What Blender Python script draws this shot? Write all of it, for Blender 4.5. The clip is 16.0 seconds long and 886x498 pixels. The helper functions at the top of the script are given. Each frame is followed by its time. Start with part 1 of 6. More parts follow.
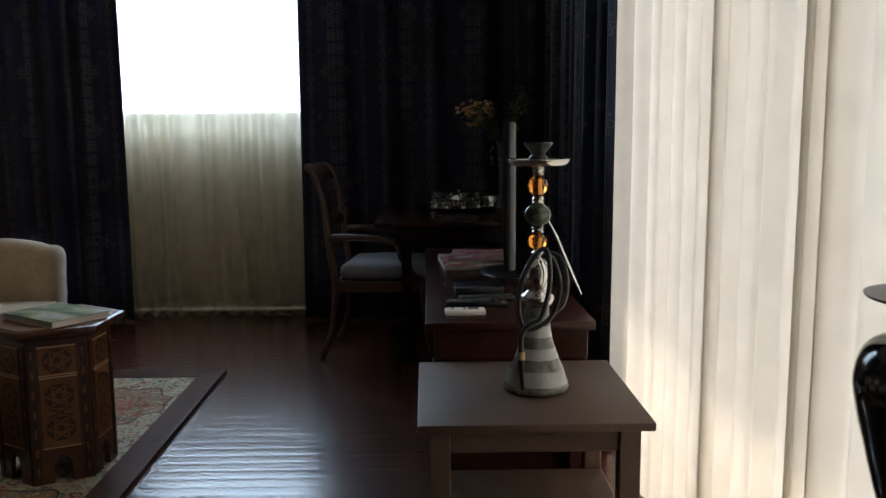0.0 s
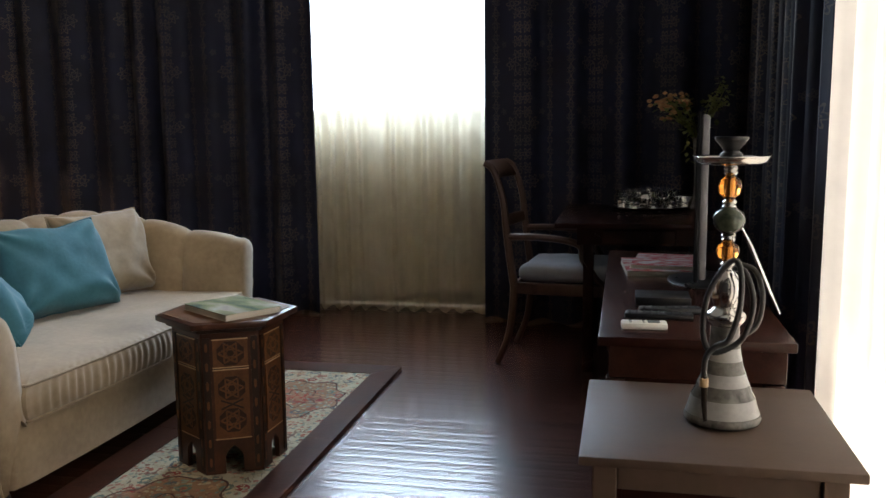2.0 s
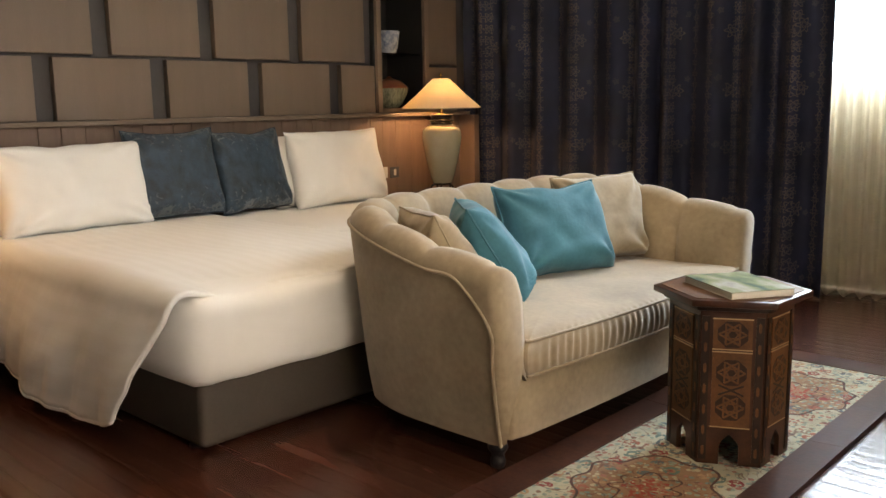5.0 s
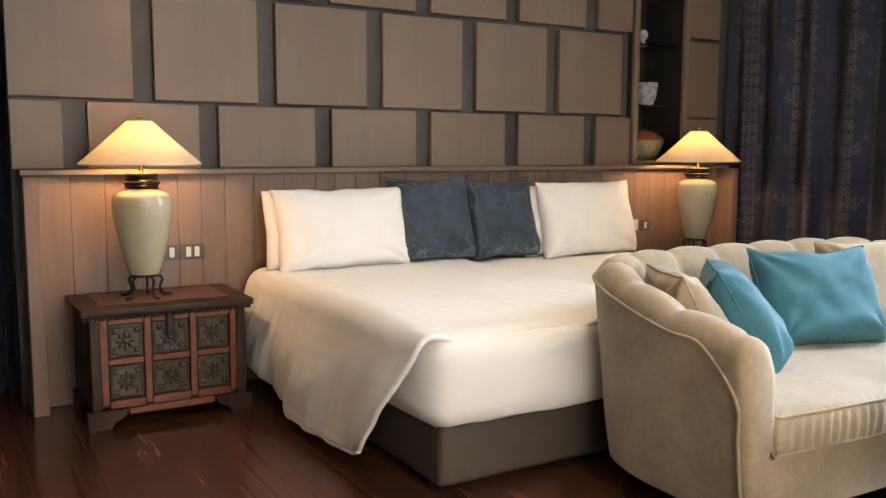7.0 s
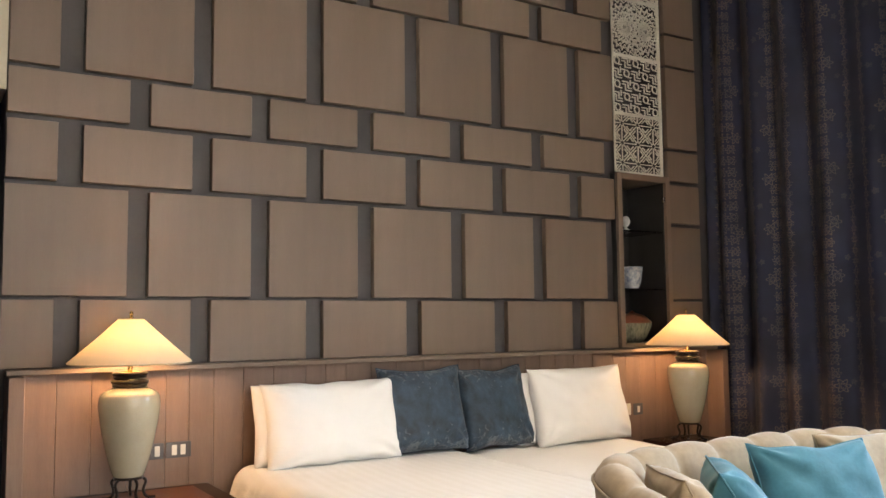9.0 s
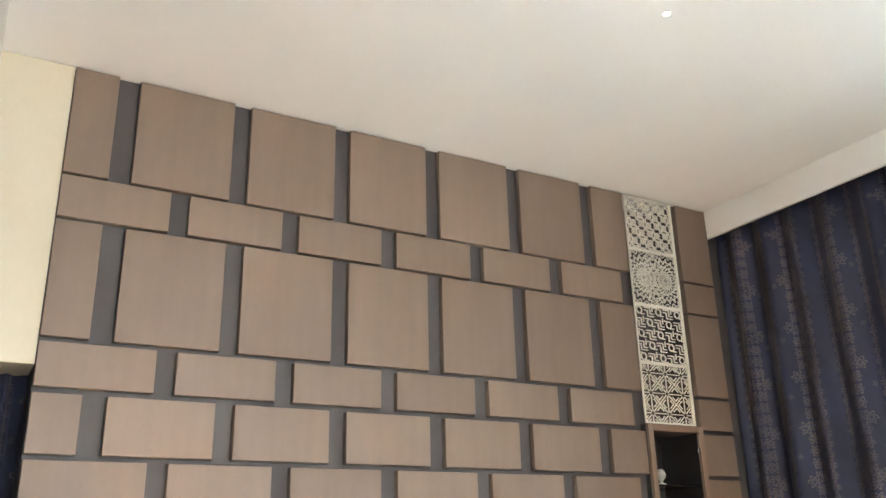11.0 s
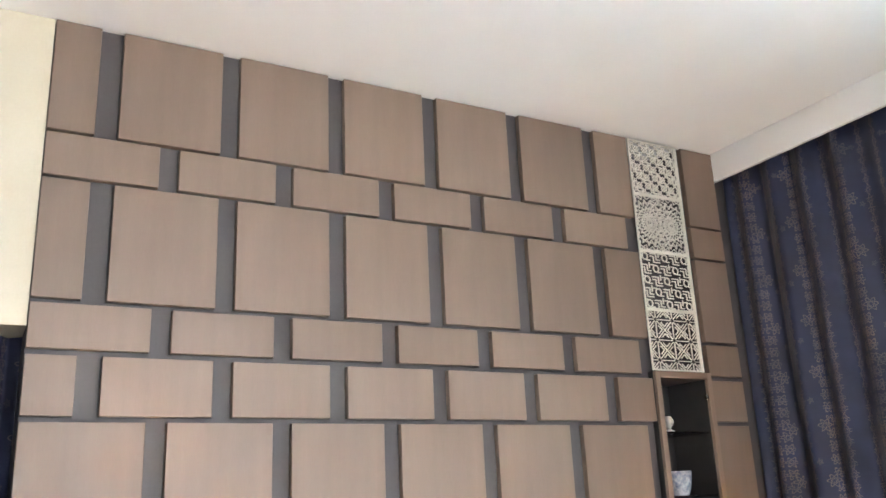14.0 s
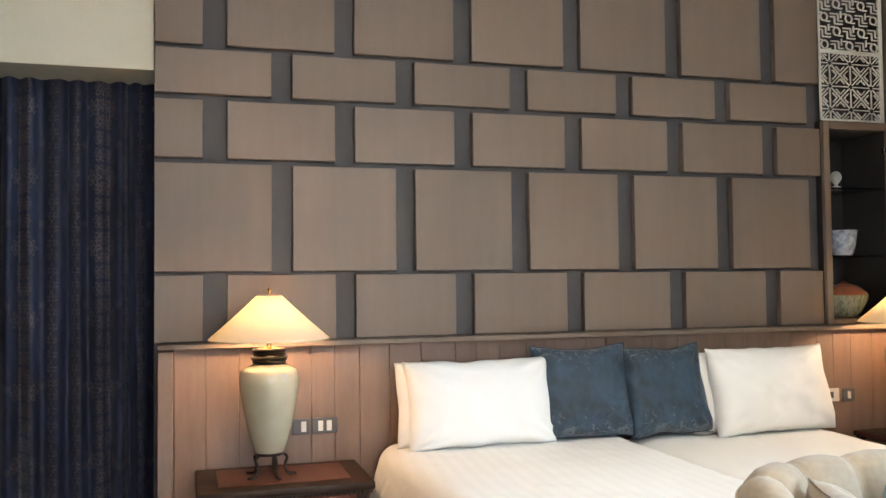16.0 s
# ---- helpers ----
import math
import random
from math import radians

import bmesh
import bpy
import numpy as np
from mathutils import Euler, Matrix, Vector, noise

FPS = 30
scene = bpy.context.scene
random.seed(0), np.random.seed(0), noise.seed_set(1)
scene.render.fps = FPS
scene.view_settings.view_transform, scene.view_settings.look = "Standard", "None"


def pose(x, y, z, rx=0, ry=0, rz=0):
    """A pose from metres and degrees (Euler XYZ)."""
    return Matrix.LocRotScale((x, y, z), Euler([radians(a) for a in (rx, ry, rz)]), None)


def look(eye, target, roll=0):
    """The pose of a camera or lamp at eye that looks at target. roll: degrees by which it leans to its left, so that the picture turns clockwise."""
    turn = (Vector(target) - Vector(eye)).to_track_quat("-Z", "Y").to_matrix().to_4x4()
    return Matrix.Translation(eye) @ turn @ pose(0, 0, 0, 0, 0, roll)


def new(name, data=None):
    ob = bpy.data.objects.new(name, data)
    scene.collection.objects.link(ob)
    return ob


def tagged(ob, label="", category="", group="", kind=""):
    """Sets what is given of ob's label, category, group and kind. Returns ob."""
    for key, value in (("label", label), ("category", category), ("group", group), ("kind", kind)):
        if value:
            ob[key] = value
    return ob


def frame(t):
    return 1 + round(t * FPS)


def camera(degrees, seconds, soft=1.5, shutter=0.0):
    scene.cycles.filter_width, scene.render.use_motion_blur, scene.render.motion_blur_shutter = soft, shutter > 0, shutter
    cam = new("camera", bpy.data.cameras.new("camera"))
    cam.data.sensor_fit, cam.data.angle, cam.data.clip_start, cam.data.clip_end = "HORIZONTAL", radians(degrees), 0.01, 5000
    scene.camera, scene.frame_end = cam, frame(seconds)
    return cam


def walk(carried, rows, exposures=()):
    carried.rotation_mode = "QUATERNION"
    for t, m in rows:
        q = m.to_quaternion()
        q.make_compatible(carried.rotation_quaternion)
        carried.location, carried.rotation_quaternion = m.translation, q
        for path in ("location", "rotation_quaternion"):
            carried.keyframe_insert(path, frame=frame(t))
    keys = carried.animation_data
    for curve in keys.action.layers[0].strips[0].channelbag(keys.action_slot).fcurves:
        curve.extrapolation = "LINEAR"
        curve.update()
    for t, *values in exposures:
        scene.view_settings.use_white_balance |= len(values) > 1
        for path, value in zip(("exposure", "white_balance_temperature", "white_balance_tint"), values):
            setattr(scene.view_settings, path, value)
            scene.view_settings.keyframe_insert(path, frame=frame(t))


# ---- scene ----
cam = camera(54.5, 16.0)
PATH = [
    (0, (0.328, 0.756, 1.275), (0.365, 2.736, 1.002), -0.4),
    (0.5, (0.388, 0.808, 1.279), (0.294, 2.787, 1.002), 0.2),
    (1, (0.423, 0.853, 1.273), (0.19, 2.82, 1.0), 0.1),
    (1.5, (0.411, 0.914, 1.271), (0.076, 2.868, 1.006), -0.2),
    (2, (0.384, 0.967, 1.268), (-0.024, 2.905, 0.99), -0.6),
    (2.5, (0.33, 1.022, 1.267), (-0.188, 2.933, 0.984), -0.7),
    (3, (0.275, 1.049, 1.269), (-0.406, 2.905, 0.97), -0.8),
    (3.5, (0.24, 1.066, 1.259), (-0.602, 2.853, 0.945), -1.1),
    (4, (0.21, 1.099, 1.239), (-0.804, 2.793, 0.916), -1.2),
    (4.5, (0.195, 1.12, 1.235), (-0.985, 2.7, 0.9), -1.1),
    (5, (0.167, 1.125, 1.231), (-1.174, 2.571, 0.9), -1.0),
    (5.2, (0.161, 1.13, 1.235), (-1.244, 2.515, 0.905), -1.0),
    (7.3, (0.191, 1.105, 1.28), (-1.531, 2.103, 1.072), 0.3),
    (7.5, (0.18, 1.089, 1.287), (-1.539, 2.096, 1.109), 0.4),
    (8, (0.175, 1.083, 1.31), (-1.542, 2.104, 1.213), 0.3),
    (8.5, (0.177, 1.087, 1.347), (-1.534, 2.122, 1.362), -0.1),
    (9, (0.176, 1.091, 1.392), (-1.52, 2.137, 1.557), -0.6),
    (9.2, (0.196, 1.108, 1.408), (-1.499, 2.146, 1.635), -0.6),
    (11.3, (0.179, 1.107, 1.62), (-1.421, 2.039, 2.375), -1.8),
    (11.5, (0.168, 1.114, 1.632), (-1.409, 2.037, 2.445), -2.1),
    (12, (0.177, 1.12, 1.659), (-1.34, 2.01, 2.61), -2.2),
    (12.5, (0.176, 1.134, 1.692), (-1.303, 2.005, 2.719), -2.4),
    (13, (0.181, 1.153, 1.674), (-1.328, 2.037, 2.644), -2.3),
    (13.5, (0.143, 1.162, 1.664), (-1.449, 2.089, 2.443), -2.1),
    (14, (0.105, 1.216, 1.615), (-1.565, 2.158, 2.187), -2.6),
    (14.5, (0.068, 1.308, 1.552), (-1.67, 2.218, 1.944), -2.5),
    (15, (0.032, 1.4, 1.507), (-1.755, 2.259, 1.769), -1.8),
    (15.5, (0.027, 1.489, 1.494), (-1.815, 2.248, 1.663), -1.7),
    (16, (0.043, 1.633, 1.467), (-1.875, 2.193, 1.544), -0.6),
]
EXPOSURES = [
    (0, -0.93, 6200, 13), (0.5, -0.92, 6200, 13), (1.0, -1.05, 6300, 14), (1.5, -0.6, 6300, 14), (2.0, -0.12, 6500, 16), (2.5, 0.45, 6900, 16), (3.0, 0.55, 7300, 17),
    (3.5, 0.6, 7600, 19), (4.0, 0.65, 7700, 20), (5.0, 0.72, 7300, 16), (7.5, 1.2, 6600, 15), (9.0, 1.22, 6600, 16), (11.5, 2.3, 5900, 11), (12.0, 2.1, 5800, 11),
    (12.5, 1.95, 5800, 11), (13.0, 1.95, 5800, 11), (13.5, 2.15, 5700, 12), (14.0, 2.42, 5700, 14), (14.5, 2.55, 5700, 15), (15.0, 2.5, 5600, 12),
    (15.5, 1.44, 5900, 11), (16.0, 1.38, 5900, 11),
]
walk(cam, [(t, look(eye, target, roll)) for t, eye, target, roll in PATH], EXPOSURES)

# ---- light ----
SUN_EL, SUN_AZ = 38.0, 78.0     # degrees up, degrees from +y towards +x
world = bpy.data.worlds.new("sky")
scene.world = world
world.use_nodes = True
sky = world.node_tree.nodes.new("ShaderNodeTexSky")
sky.sky_type, sky.sun_disc = "NISHITA", False
sky.sun_elevation, sky.sun_rotation = radians(SUN_EL), radians(SUN_AZ)
world.node_tree.links.new(sky.outputs[0], world.node_tree.nodes["Background"].inputs[0])
world.node_tree.nodes["Background"].inputs[1].default_value = 0.15


def lamp(name, kind, m, energy, color, **more):
    data = bpy.data.lights.new(name, kind)
    data.energy, data.color = energy, color
    for key, value in more.items():
        if key == "size":
            data.shape, data.size, data.size_y = "RECTANGLE", value[0], value[1]
        elif key == "spread":
            data.spread = value
        elif key == "angle":
            data.angle = value
        elif key == "radius":
            data.shadow_soft_size = value
        elif key == "cone":
            data.spot_size, data.spot_blend = value
    ob = new(name, data)
    ob.matrix_basis = m
    return ob


sun_from = Vector((math.sin(radians(SUN_AZ)) * math.cos(radians(SUN_EL)), math.cos(radians(SUN_AZ)) * math.cos(radians(SUN_EL)), math.sin(radians(SUN_EL))))
lamp("sun", "SUN", look(sun_from * 20, (0, 0, 0)), 3.6, (1.0, 0.84, 0.64), angle=radians(0.6))
# daylight in the openings
lamp("window_daylight_north", "AREA", look((-1.29, 7.20, 2.47), (-1.29, 3.6, 0.6)), 110, (0.62, 0.81, 1.0), size=(1.95, 2.35), spread=radians(98))
lamp("window_daylight_east", "AREA", look((1.66, 2.72, 1.85), (-5, 2.72, 1.25)), 80, (1.0, 0.98, 0.96), size=(2.8, 3.4), spread=radians(130))

# ---- materials ----


def nodes_of(name):
    m = bpy.data.materials.new(name)
    m.use_nodes = True
    nt = m.node_tree
    return m, nt, nt.nodes["Principled BSDF"]


def put(nt, kind, **values):
    n = nt.nodes.new(kind)
    for key, v in values.items():
        if key == "op":
            n.operation = v
        elif key == "blend":
            n.data_type, n.blend_type = "RGBA", v
        elif key == "feature":
            n.feature = v
        elif key == "inputs":
            for where, value in v.items():
                n.inputs[where].default_value = value
    return n


def coords(nt, stretch=(1, 1, 1), uv=False):
    tc = put(nt, "ShaderNodeTexCoord")
    mp = put(nt, "ShaderNodeMapping", inputs={"Scale": stretch})
    nt.links.new(tc.outputs["UV" if uv else "Object"], mp.inputs[0])
    return mp.outputs[0]


def ramp(nt, source, stops):
    r = nt.nodes.new("ShaderNodeValToRGB")
    while len(r.color_ramp.elements) < len(stops):
        r.color_ramp.elements.new(0.5)
    for e, (p, c) in zip(r.color_ramp.elements, stops):
        e.position, e.color = p, (*c, 1)
    nt.links.new(source, r.inputs[0])
    return r.outputs[0]


def surf(name, dark, light, rough=0.5, scale=6.0, fine=60.0, bump=0.1, metal=0.0, stretch=(1, 1, 1), vary=0.0, gloss_vary=0.1, coat=0.0, sheen=0.0, uv=False, dist=0.004):
    """A surface with coarse and fine variation, fine relief and uneven gloss."""
    m, nt, b = nodes_of(name)
    at = coords(nt, stretch, uv)
    coarse = put(nt, "ShaderNodeTexNoise", inputs={"Scale": scale, "Detail": 6.0, "Roughness": 0.6})
    grain = put(nt, "ShaderNodeTexNoise", inputs={"Scale": fine, "Detail": 4.0})
    for n in (coarse, grain):
        nt.links.new(at, n.inputs["Vector"])
    mix = put(nt, "ShaderNodeMath", op="MULTIPLY_ADD", inputs={1: 0.4})
    nt.links.new(grain.outputs[0], mix.inputs[0])
    nt.links.new(coarse.outputs[0], mix.inputs[2])
    color = ramp(nt, mix.outputs[0], [(0.45, dark), (0.95, light)])
    if vary:
        info = put(nt, "ShaderNodeObjectInfo")
        shift = put(nt, "ShaderNodeMapRange", inputs={3: 1 - vary, 4: 1 + vary})
        nt.links.new(info.outputs["Random"], shift.inputs[0])
        mul = put(nt, "ShaderNodeMix", blend="MULTIPLY", inputs={0: 1.0})
        nt.links.new(color, mul.inputs[6])
        nt.links.new(shift.outputs[0], mul.inputs[7])
        color = mul.outputs[2]
    nt.links.new(color, b.inputs["Base Color"])
    gl = put(nt, "ShaderNodeMapRange", inputs={3: max(rough - gloss_vary, 0.03), 4: min(rough + gloss_vary, 1)})
    nt.links.new(coarse.outputs[0], gl.inputs[0])
    nt.links.new(gl.outputs[0], b.inputs["Roughness"])
    b.inputs["Metallic"].default_value = metal
    b.inputs["Coat Weight"].default_value = coat
    b.inputs["Sheen Weight"].default_value = sheen
    if bump:
        bp = put(nt, "ShaderNodeBump", inputs={"Strength": bump, "Distance": dist})
        nt.links.new(mix.outputs[0], bp.inputs["Height"])
        nt.links.new(bp.outputs[0], b.inputs["Normal"])
    return m


def glass(name, color, rough=0.02):
    m, nt, b = nodes_of(name)
    b.inputs["Base Color"].default_value = (*color, 1)
    b.inputs["Roughness"].default_value = rough
    b.inputs["Transmission Weight"].default_value = 1.0
    b.inputs["IOR"].default_value = 1.45
    return m


def glow(name, color, strength):
    m, nt, b = nodes_of(name)
    b.inputs["Base Color"].default_value = (*color, 1)
    b.inputs["Emission Color"].default_value = (*color, 1)
    b.inputs["Emission Strength"].default_value = strength
    return m


def sheer_cloth(name, color, clear):
    """Thin woven voile: some light goes straight through, some scatters."""
    m, nt, b = nodes_of(name)
    nt.nodes.remove(b)
    out = nt.nodes["Material Output"]
    at = coords(nt, (1, 1, 1), True)
    n = put(nt, "ShaderNodeTexNoise", inputs={"Scale": 9.0, "Detail": 5.0})
    nt.links.new(at, n.inputs["Vector"])
    col = ramp(nt, n.outputs[0], [(0.3, tuple(c * 0.9 for c in color)), (0.7, color)])
    d, t, c = put(nt, "ShaderNodeBsdfDiffuse"), put(nt, "ShaderNodeBsdfTranslucent"), put(nt, "ShaderNodeBsdfTransparent")
    nt.links.new(col, d.inputs[0])
    nt.links.new(col, t.inputs[0])
    a, z = put(nt, "ShaderNodeMixShader", inputs={0: 0.66}), put(nt, "ShaderNodeMixShader", inputs={0: clear})
    nt.links.new(d.outputs[0], a.inputs[1])
    nt.links.new(t.outputs[0], a.inputs[2])
    nt.links.new(a.outputs[0], z.inputs[1])
    nt.links.new(c.outputs[0], z.inputs[2])
    nt.links.new(z.outputs[0], out.inputs[0])
    return m


def damask(name):
    """Midnight-blue drape cloth with upright bands of woven bronze filigree."""
    m, nt, b = nodes_of(name)
    flat = coords(nt, (1, 1, 1), True)
    curl = put(nt, "ShaderNodeTexNoise", inputs={"Scale": 26.0, "Detail": 2.0})
    nt.links.new(flat, curl.inputs["Vector"])
    bent = put(nt, "ShaderNodeMix", blend="LINEAR_LIGHT", inputs={0: 0.010})
    nt.links.new(flat, bent.inputs[6])
    nt.links.new(curl.outputs[1], bent.inputs[7])
    at = bent.outputs[2]
    sep = put(nt, "ShaderNodeSeparateXYZ")
    nt.links.new(at, sep.inputs[0])

    def math_(op, a, b_=None, c_=None):
        n = put(nt, "ShaderNodeMath", op=op)
        for i, v in enumerate((a, b_, c_)):
            if v is None:
                continue
            if isinstance(v, (int, float)):
                n.inputs[i].default_value = v
            else:
                nt.links.new(v, n.inputs[i])
        return n.outputs[0]

    u, v = sep.outputs[0], sep.outputs[1]
    period = 0.58
    w = math_("ABSOLUTE", math_("SUBTRACT", math_("FRACT", math_("DIVIDE", u, period)), 0.5))
    uu = math_("MULTIPLY", w, period)

    def blossom(du, dv, size, petals, width):
        """Outlined flower: a petalled line, an inner one and a heart."""
        r = math_("SQRT", math_("ADD", math_("MULTIPLY", du, du), math_("MULTIPLY", dv, dv)))
        lobes = math_("MULTIPLY_ADD", math_("COSINE", math_("MULTIPLY", math_("ARCTAN2", dv, du), petals)), 0.22 * size, 0.74 * size)
        outer = math_("LESS_THAN", math_("ABSOLUTE", math_("SUBTRACT", r, lobes)), width)
        inner = math_("LESS_THAN", math_("ABSOLUTE", math_("SUBTRACT", r, math_("MULTIPLY", lobes, 0.45))), width * 0.8)
        return math_("MAXIMUM", outer, inner), r

    def cell(x, size):
        return math_("MULTIPLY", math_("SUBTRACT", math_("FRACT", math_("DIVIDE", x, size)), 0.5), size)

    # a broad band of linked blossoms, mirrored about its middle, and a narrow chain between the bands
    band = math_("LESS_THAN", uu, 0.066)
    fine, _ = blossom(cell(uu, 0.066), cell(v, 0.088), 0.038, 6.0, 0.0044)
    chain_u = math_("SUBTRACT", uu, 0.205)
    chain = math_("LESS_THAN", math_("ABSOLUTE", chain_u), 0.028)
    knot, _ = blossom(chain_u, cell(v, 0.072), 0.034, 4.0, 0.0036)
    pat = math_("MAXIMUM", math_("MULTIPLY", band, fine), math_("MULTIPLY", chain, knot))
    # larger rosettes sit on the bands' edges, and small lone ones between
    big, br = blossom(math_("SUBTRACT", uu, 0.070), cell(v, 0.37), 0.046, 6.0, 0.0050)
    clear = math_("LESS_THAN", br, 0.050)
    pat = math_("ADD", math_("MULTIPLY", clear, big), math_("MULTIPLY", math_("SUBTRACT", 1.0, clear), pat))
    ros, _ = blossom(math_("SUBTRACT", uu, 0.140), cell(math_("ADD", v, 0.1), 0.42), 0.020, 5.0, 0.0035)
    wear = put(nt, "ShaderNodeTexNoise", inputs={"Scale": 3.0, "Detail": 5.0})
    nt.links.new(at, wear.inputs["Vector"])
    fade = math_("MULTIPLY", math_("MAXIMUM", pat, math_("MULTIPLY", ros, 0.5)), math_("MULTIPLY_ADD", wear.outputs[0], 1.5, -0.14))
    base = ramp(nt, wear.outputs[0], [(0.3, (0.0072, 0.0095, 0.0280)), (0.7, (0.0140, 0.0190, 0.0580))])
    mix = put(nt, "ShaderNodeMix", blend="MIX", inputs={7: (0.150, 0.116, 0.098, 1)})
    nt.links.new(fade, mix.inputs[0])
    nt.links.new(base, mix.inputs[6])
    nt.links.new(mix.outputs[2], b.inputs["Base Color"])
    b.inputs["Roughness"].default_value = 0.62
    b.inputs["Sheen Weight"].default_value = 0.10
    weave = put(nt, "ShaderNodeTexNoise", inputs={"Scale": 420.0})
    nt.links.new(at, weave.inputs["Vector"])
    hgt = math_("ADD", weave.outputs[0], fade)
    bp = put(nt, "ShaderNodeBump", inputs={"Strength": 0.2, "Distance": 0.002})
    nt.links.new(hgt, bp.inputs["Height"])
    nt.links.new(bp.outputs[0], b.inputs["Normal"])
    return m


M_PLASTER = surf("cream_plaster", (0.62, 0.56, 0.42), (0.68, 0.62, 0.48), 0.8, 1.5, 90, 0.05)
M_CEIL = surf("white_ceiling_paint", (0.79, 0.785, 0.765), (0.84, 0.835, 0.815), 0.85, 1.0, 80, 0.04)
M_PANEL = surf("grey_oak_veneer", (0.193, 0.138, 0.100), (0.225, 0.163, 0.119), 0.5, 1.1, 22, 0.06, stretch=(5, 9, 1), vary=0.07)
M_BACK = surf("dark_grey_board", (0.066, 0.059, 0.058), (0.084, 0.076, 0.075), 0.6, 2, 60, 0.05)
M_HEAD = surf("oak_headboard_veneer", (0.170, 0.108, 0.077), (0.235, 0.152, 0.110), 0.5, 1.8, 26, 0.12, stretch=(5, 9, 1), vary=0.06)
M_FLOOR = surf("dark_merbau_boards", (0.038, 0.0115, 0.007), (0.092, 0.029, 0.017), 0.25, 1.3, 18, 0.22, stretch=(0.8, 8, 1), vary=0.28, gloss_vary=0.08, coat=0.30, dist=0.003)
M_FLOOR.node_tree.nodes["Principled BSDF"].inputs["Coat Roughness"].default_value = 0.17
M_FLOOR.node_tree.nodes["Principled BSDF"].inputs["Specular IOR Level"].default_value = 0.52
M_JOINT = surf("floor_joint", (0.012, 0.006, 0.004), (0.02, 0.01, 0.007), 0.7)
M_DRAPE = damask("navy_damask_cloth")
M_SHEER = sheer_cloth("ivory_voile", (0.90, 0.84, 0.73), 0.14)
M_SHEER_N = sheer_cloth("ivory_voile_fine", (0.88, 0.77, 0.58), 0.52)
M_FRAME = surf("dark_window_frame", (0.018, 0.015, 0.016), (0.03, 0.026, 0.026), 0.4, 8, 90, 0.03)
M_PANE = glass("window_glass", (0.95, 0.98, 0.97))
M_VELVET = surf("beige_velvet", (0.235, 0.174, 0.102), (0.43, 0.332, 0.208), 0.75, 3.0, 40, 0.08, sheen=0.40)
M_TEAL = surf("turquoise_cotton", (0.028, 0.138, 0.190), (0.050, 0.205, 0.275), 0.8, 5, 60, 0.3, sheen=0.15, dist=0.006)
M_SHEET = surf("white_bed_linen", (0.86, 0.845, 0.81), (0.90, 0.885, 0.85), 0.75, 3, 26, 0.12, dist=0.006)
M_BASE = surf("taupe_bed_base", (0.064, 0.050, 0.038), (0.094, 0.074, 0.057), 0.5, 3, 120, 0.1)
M_DARKWOOD = surf("dark_mahogany", (0.026, 0.0095, 0.007), (0.046, 0.016, 0.011), 0.24, 2.0, 24, 0.03, stretch=(6, 1, 6), coat=0.0)
M_DARKWOOD.node_tree.nodes["Principled BSDF"].inputs["Specular IOR Level"].default_value = 0.3
M_CHAIRWOOD = surf("walnut_chair_wood", (0.055, 0.026, 0.018), (0.11, 0.055, 0.036), 0.35, 4, 40, 0.06, stretch=(5, 5, 1))
M_SEATCLOTH = surf("grey_blue_seat_cloth", (0.24, 0.25, 0.29), (0.33, 0.34, 0.38), 0.85, 6, 200, 0.15)
M_TABLE = surf("taupe_painted_wood", (0.070, 0.045, 0.032), (0.102, 0.068, 0.049), 0.5, 2, 40, 0.06, stretch=(1, 7, 1))
M_TABLE.node_tree.nodes["Principled BSDF"].inputs["Specular IOR Level"].default_value = 0.25
M_INLAY = surf("carved_walnut", (0.032, 0.011, 0.006), (0.080, 0.028, 0.012), 0.33, 9, 80, 0.25)
M_INLAY_L = surf("honey_inlay_wood", (0.085, 0.034, 0.011), (0.175, 0.074, 0.025), 0.4, 22, 130, 0.3)
M_INLAY_M = surf("reddish_inlay_wood", (0.016, 0.006, 0.003), (0.046, 0.015, 0.007), 0.4, 30, 140, 0.3)
M_INLAY_D = surf("ebony_inlay", (0.016, 0.008, 0.005), (0.03, 0.014, 0.009), 0.4)
M_PEARL = surf("bone_inlay", (0.38, 0.25, 0.13), (0.52, 0.37, 0.21), 0.35)
M_CHEST = surf("red_brown_chest_wood", (0.105, 0.024, 0.009), (0.190, 0.050, 0.019), 0.36, 5, 60, 0.12, stretch=(1, 1, 6))
M_CHEST_D = surf("blackened_chest_wood", (0.020, 0.009, 0.004), (0.048, 0.022, 0.010), 0.5, 7, 70, 0.15)
M_CHEST_D.node_tree.nodes["Principled BSDF"].inputs["Specular IOR Level"].default_value = 0.3
M_CARVE = surf("carved_dark_green_wood", (0.022, 0.016, 0.008), (0.068, 0.050, 0.026), 0.5, 24, 120, 0.5)
M_CERAMIC = surf("celadon_crackle_glaze", (0.40, 0.36, 0.25), (0.49, 0.45, 0.33), 0.10, 5, 180, 0.02, gloss_vary=0.03, coat=0.9)
M_BRONZE = surf("dark_bronze", (0.02, 0.015, 0.012), (0.05, 0.036, 0.026), 0.35, 12, 90, 0.1, metal=0.7)
M_BRASS = surf("brass", (0.55, 0.38, 0.14), (0.7, 0.5, 0.2), 0.25, metal=1.0)
M_STEEL = surf("polished_steel", (0.55, 0.54, 0.52), (0.7, 0.69, 0.66), 0.18, metal=1.0, bump=0.0)
M_BLACK = surf("black_plastic", (0.008, 0.008, 0.009), (0.015, 0.015, 0.016), 0.3, 8, 90, 0.02)
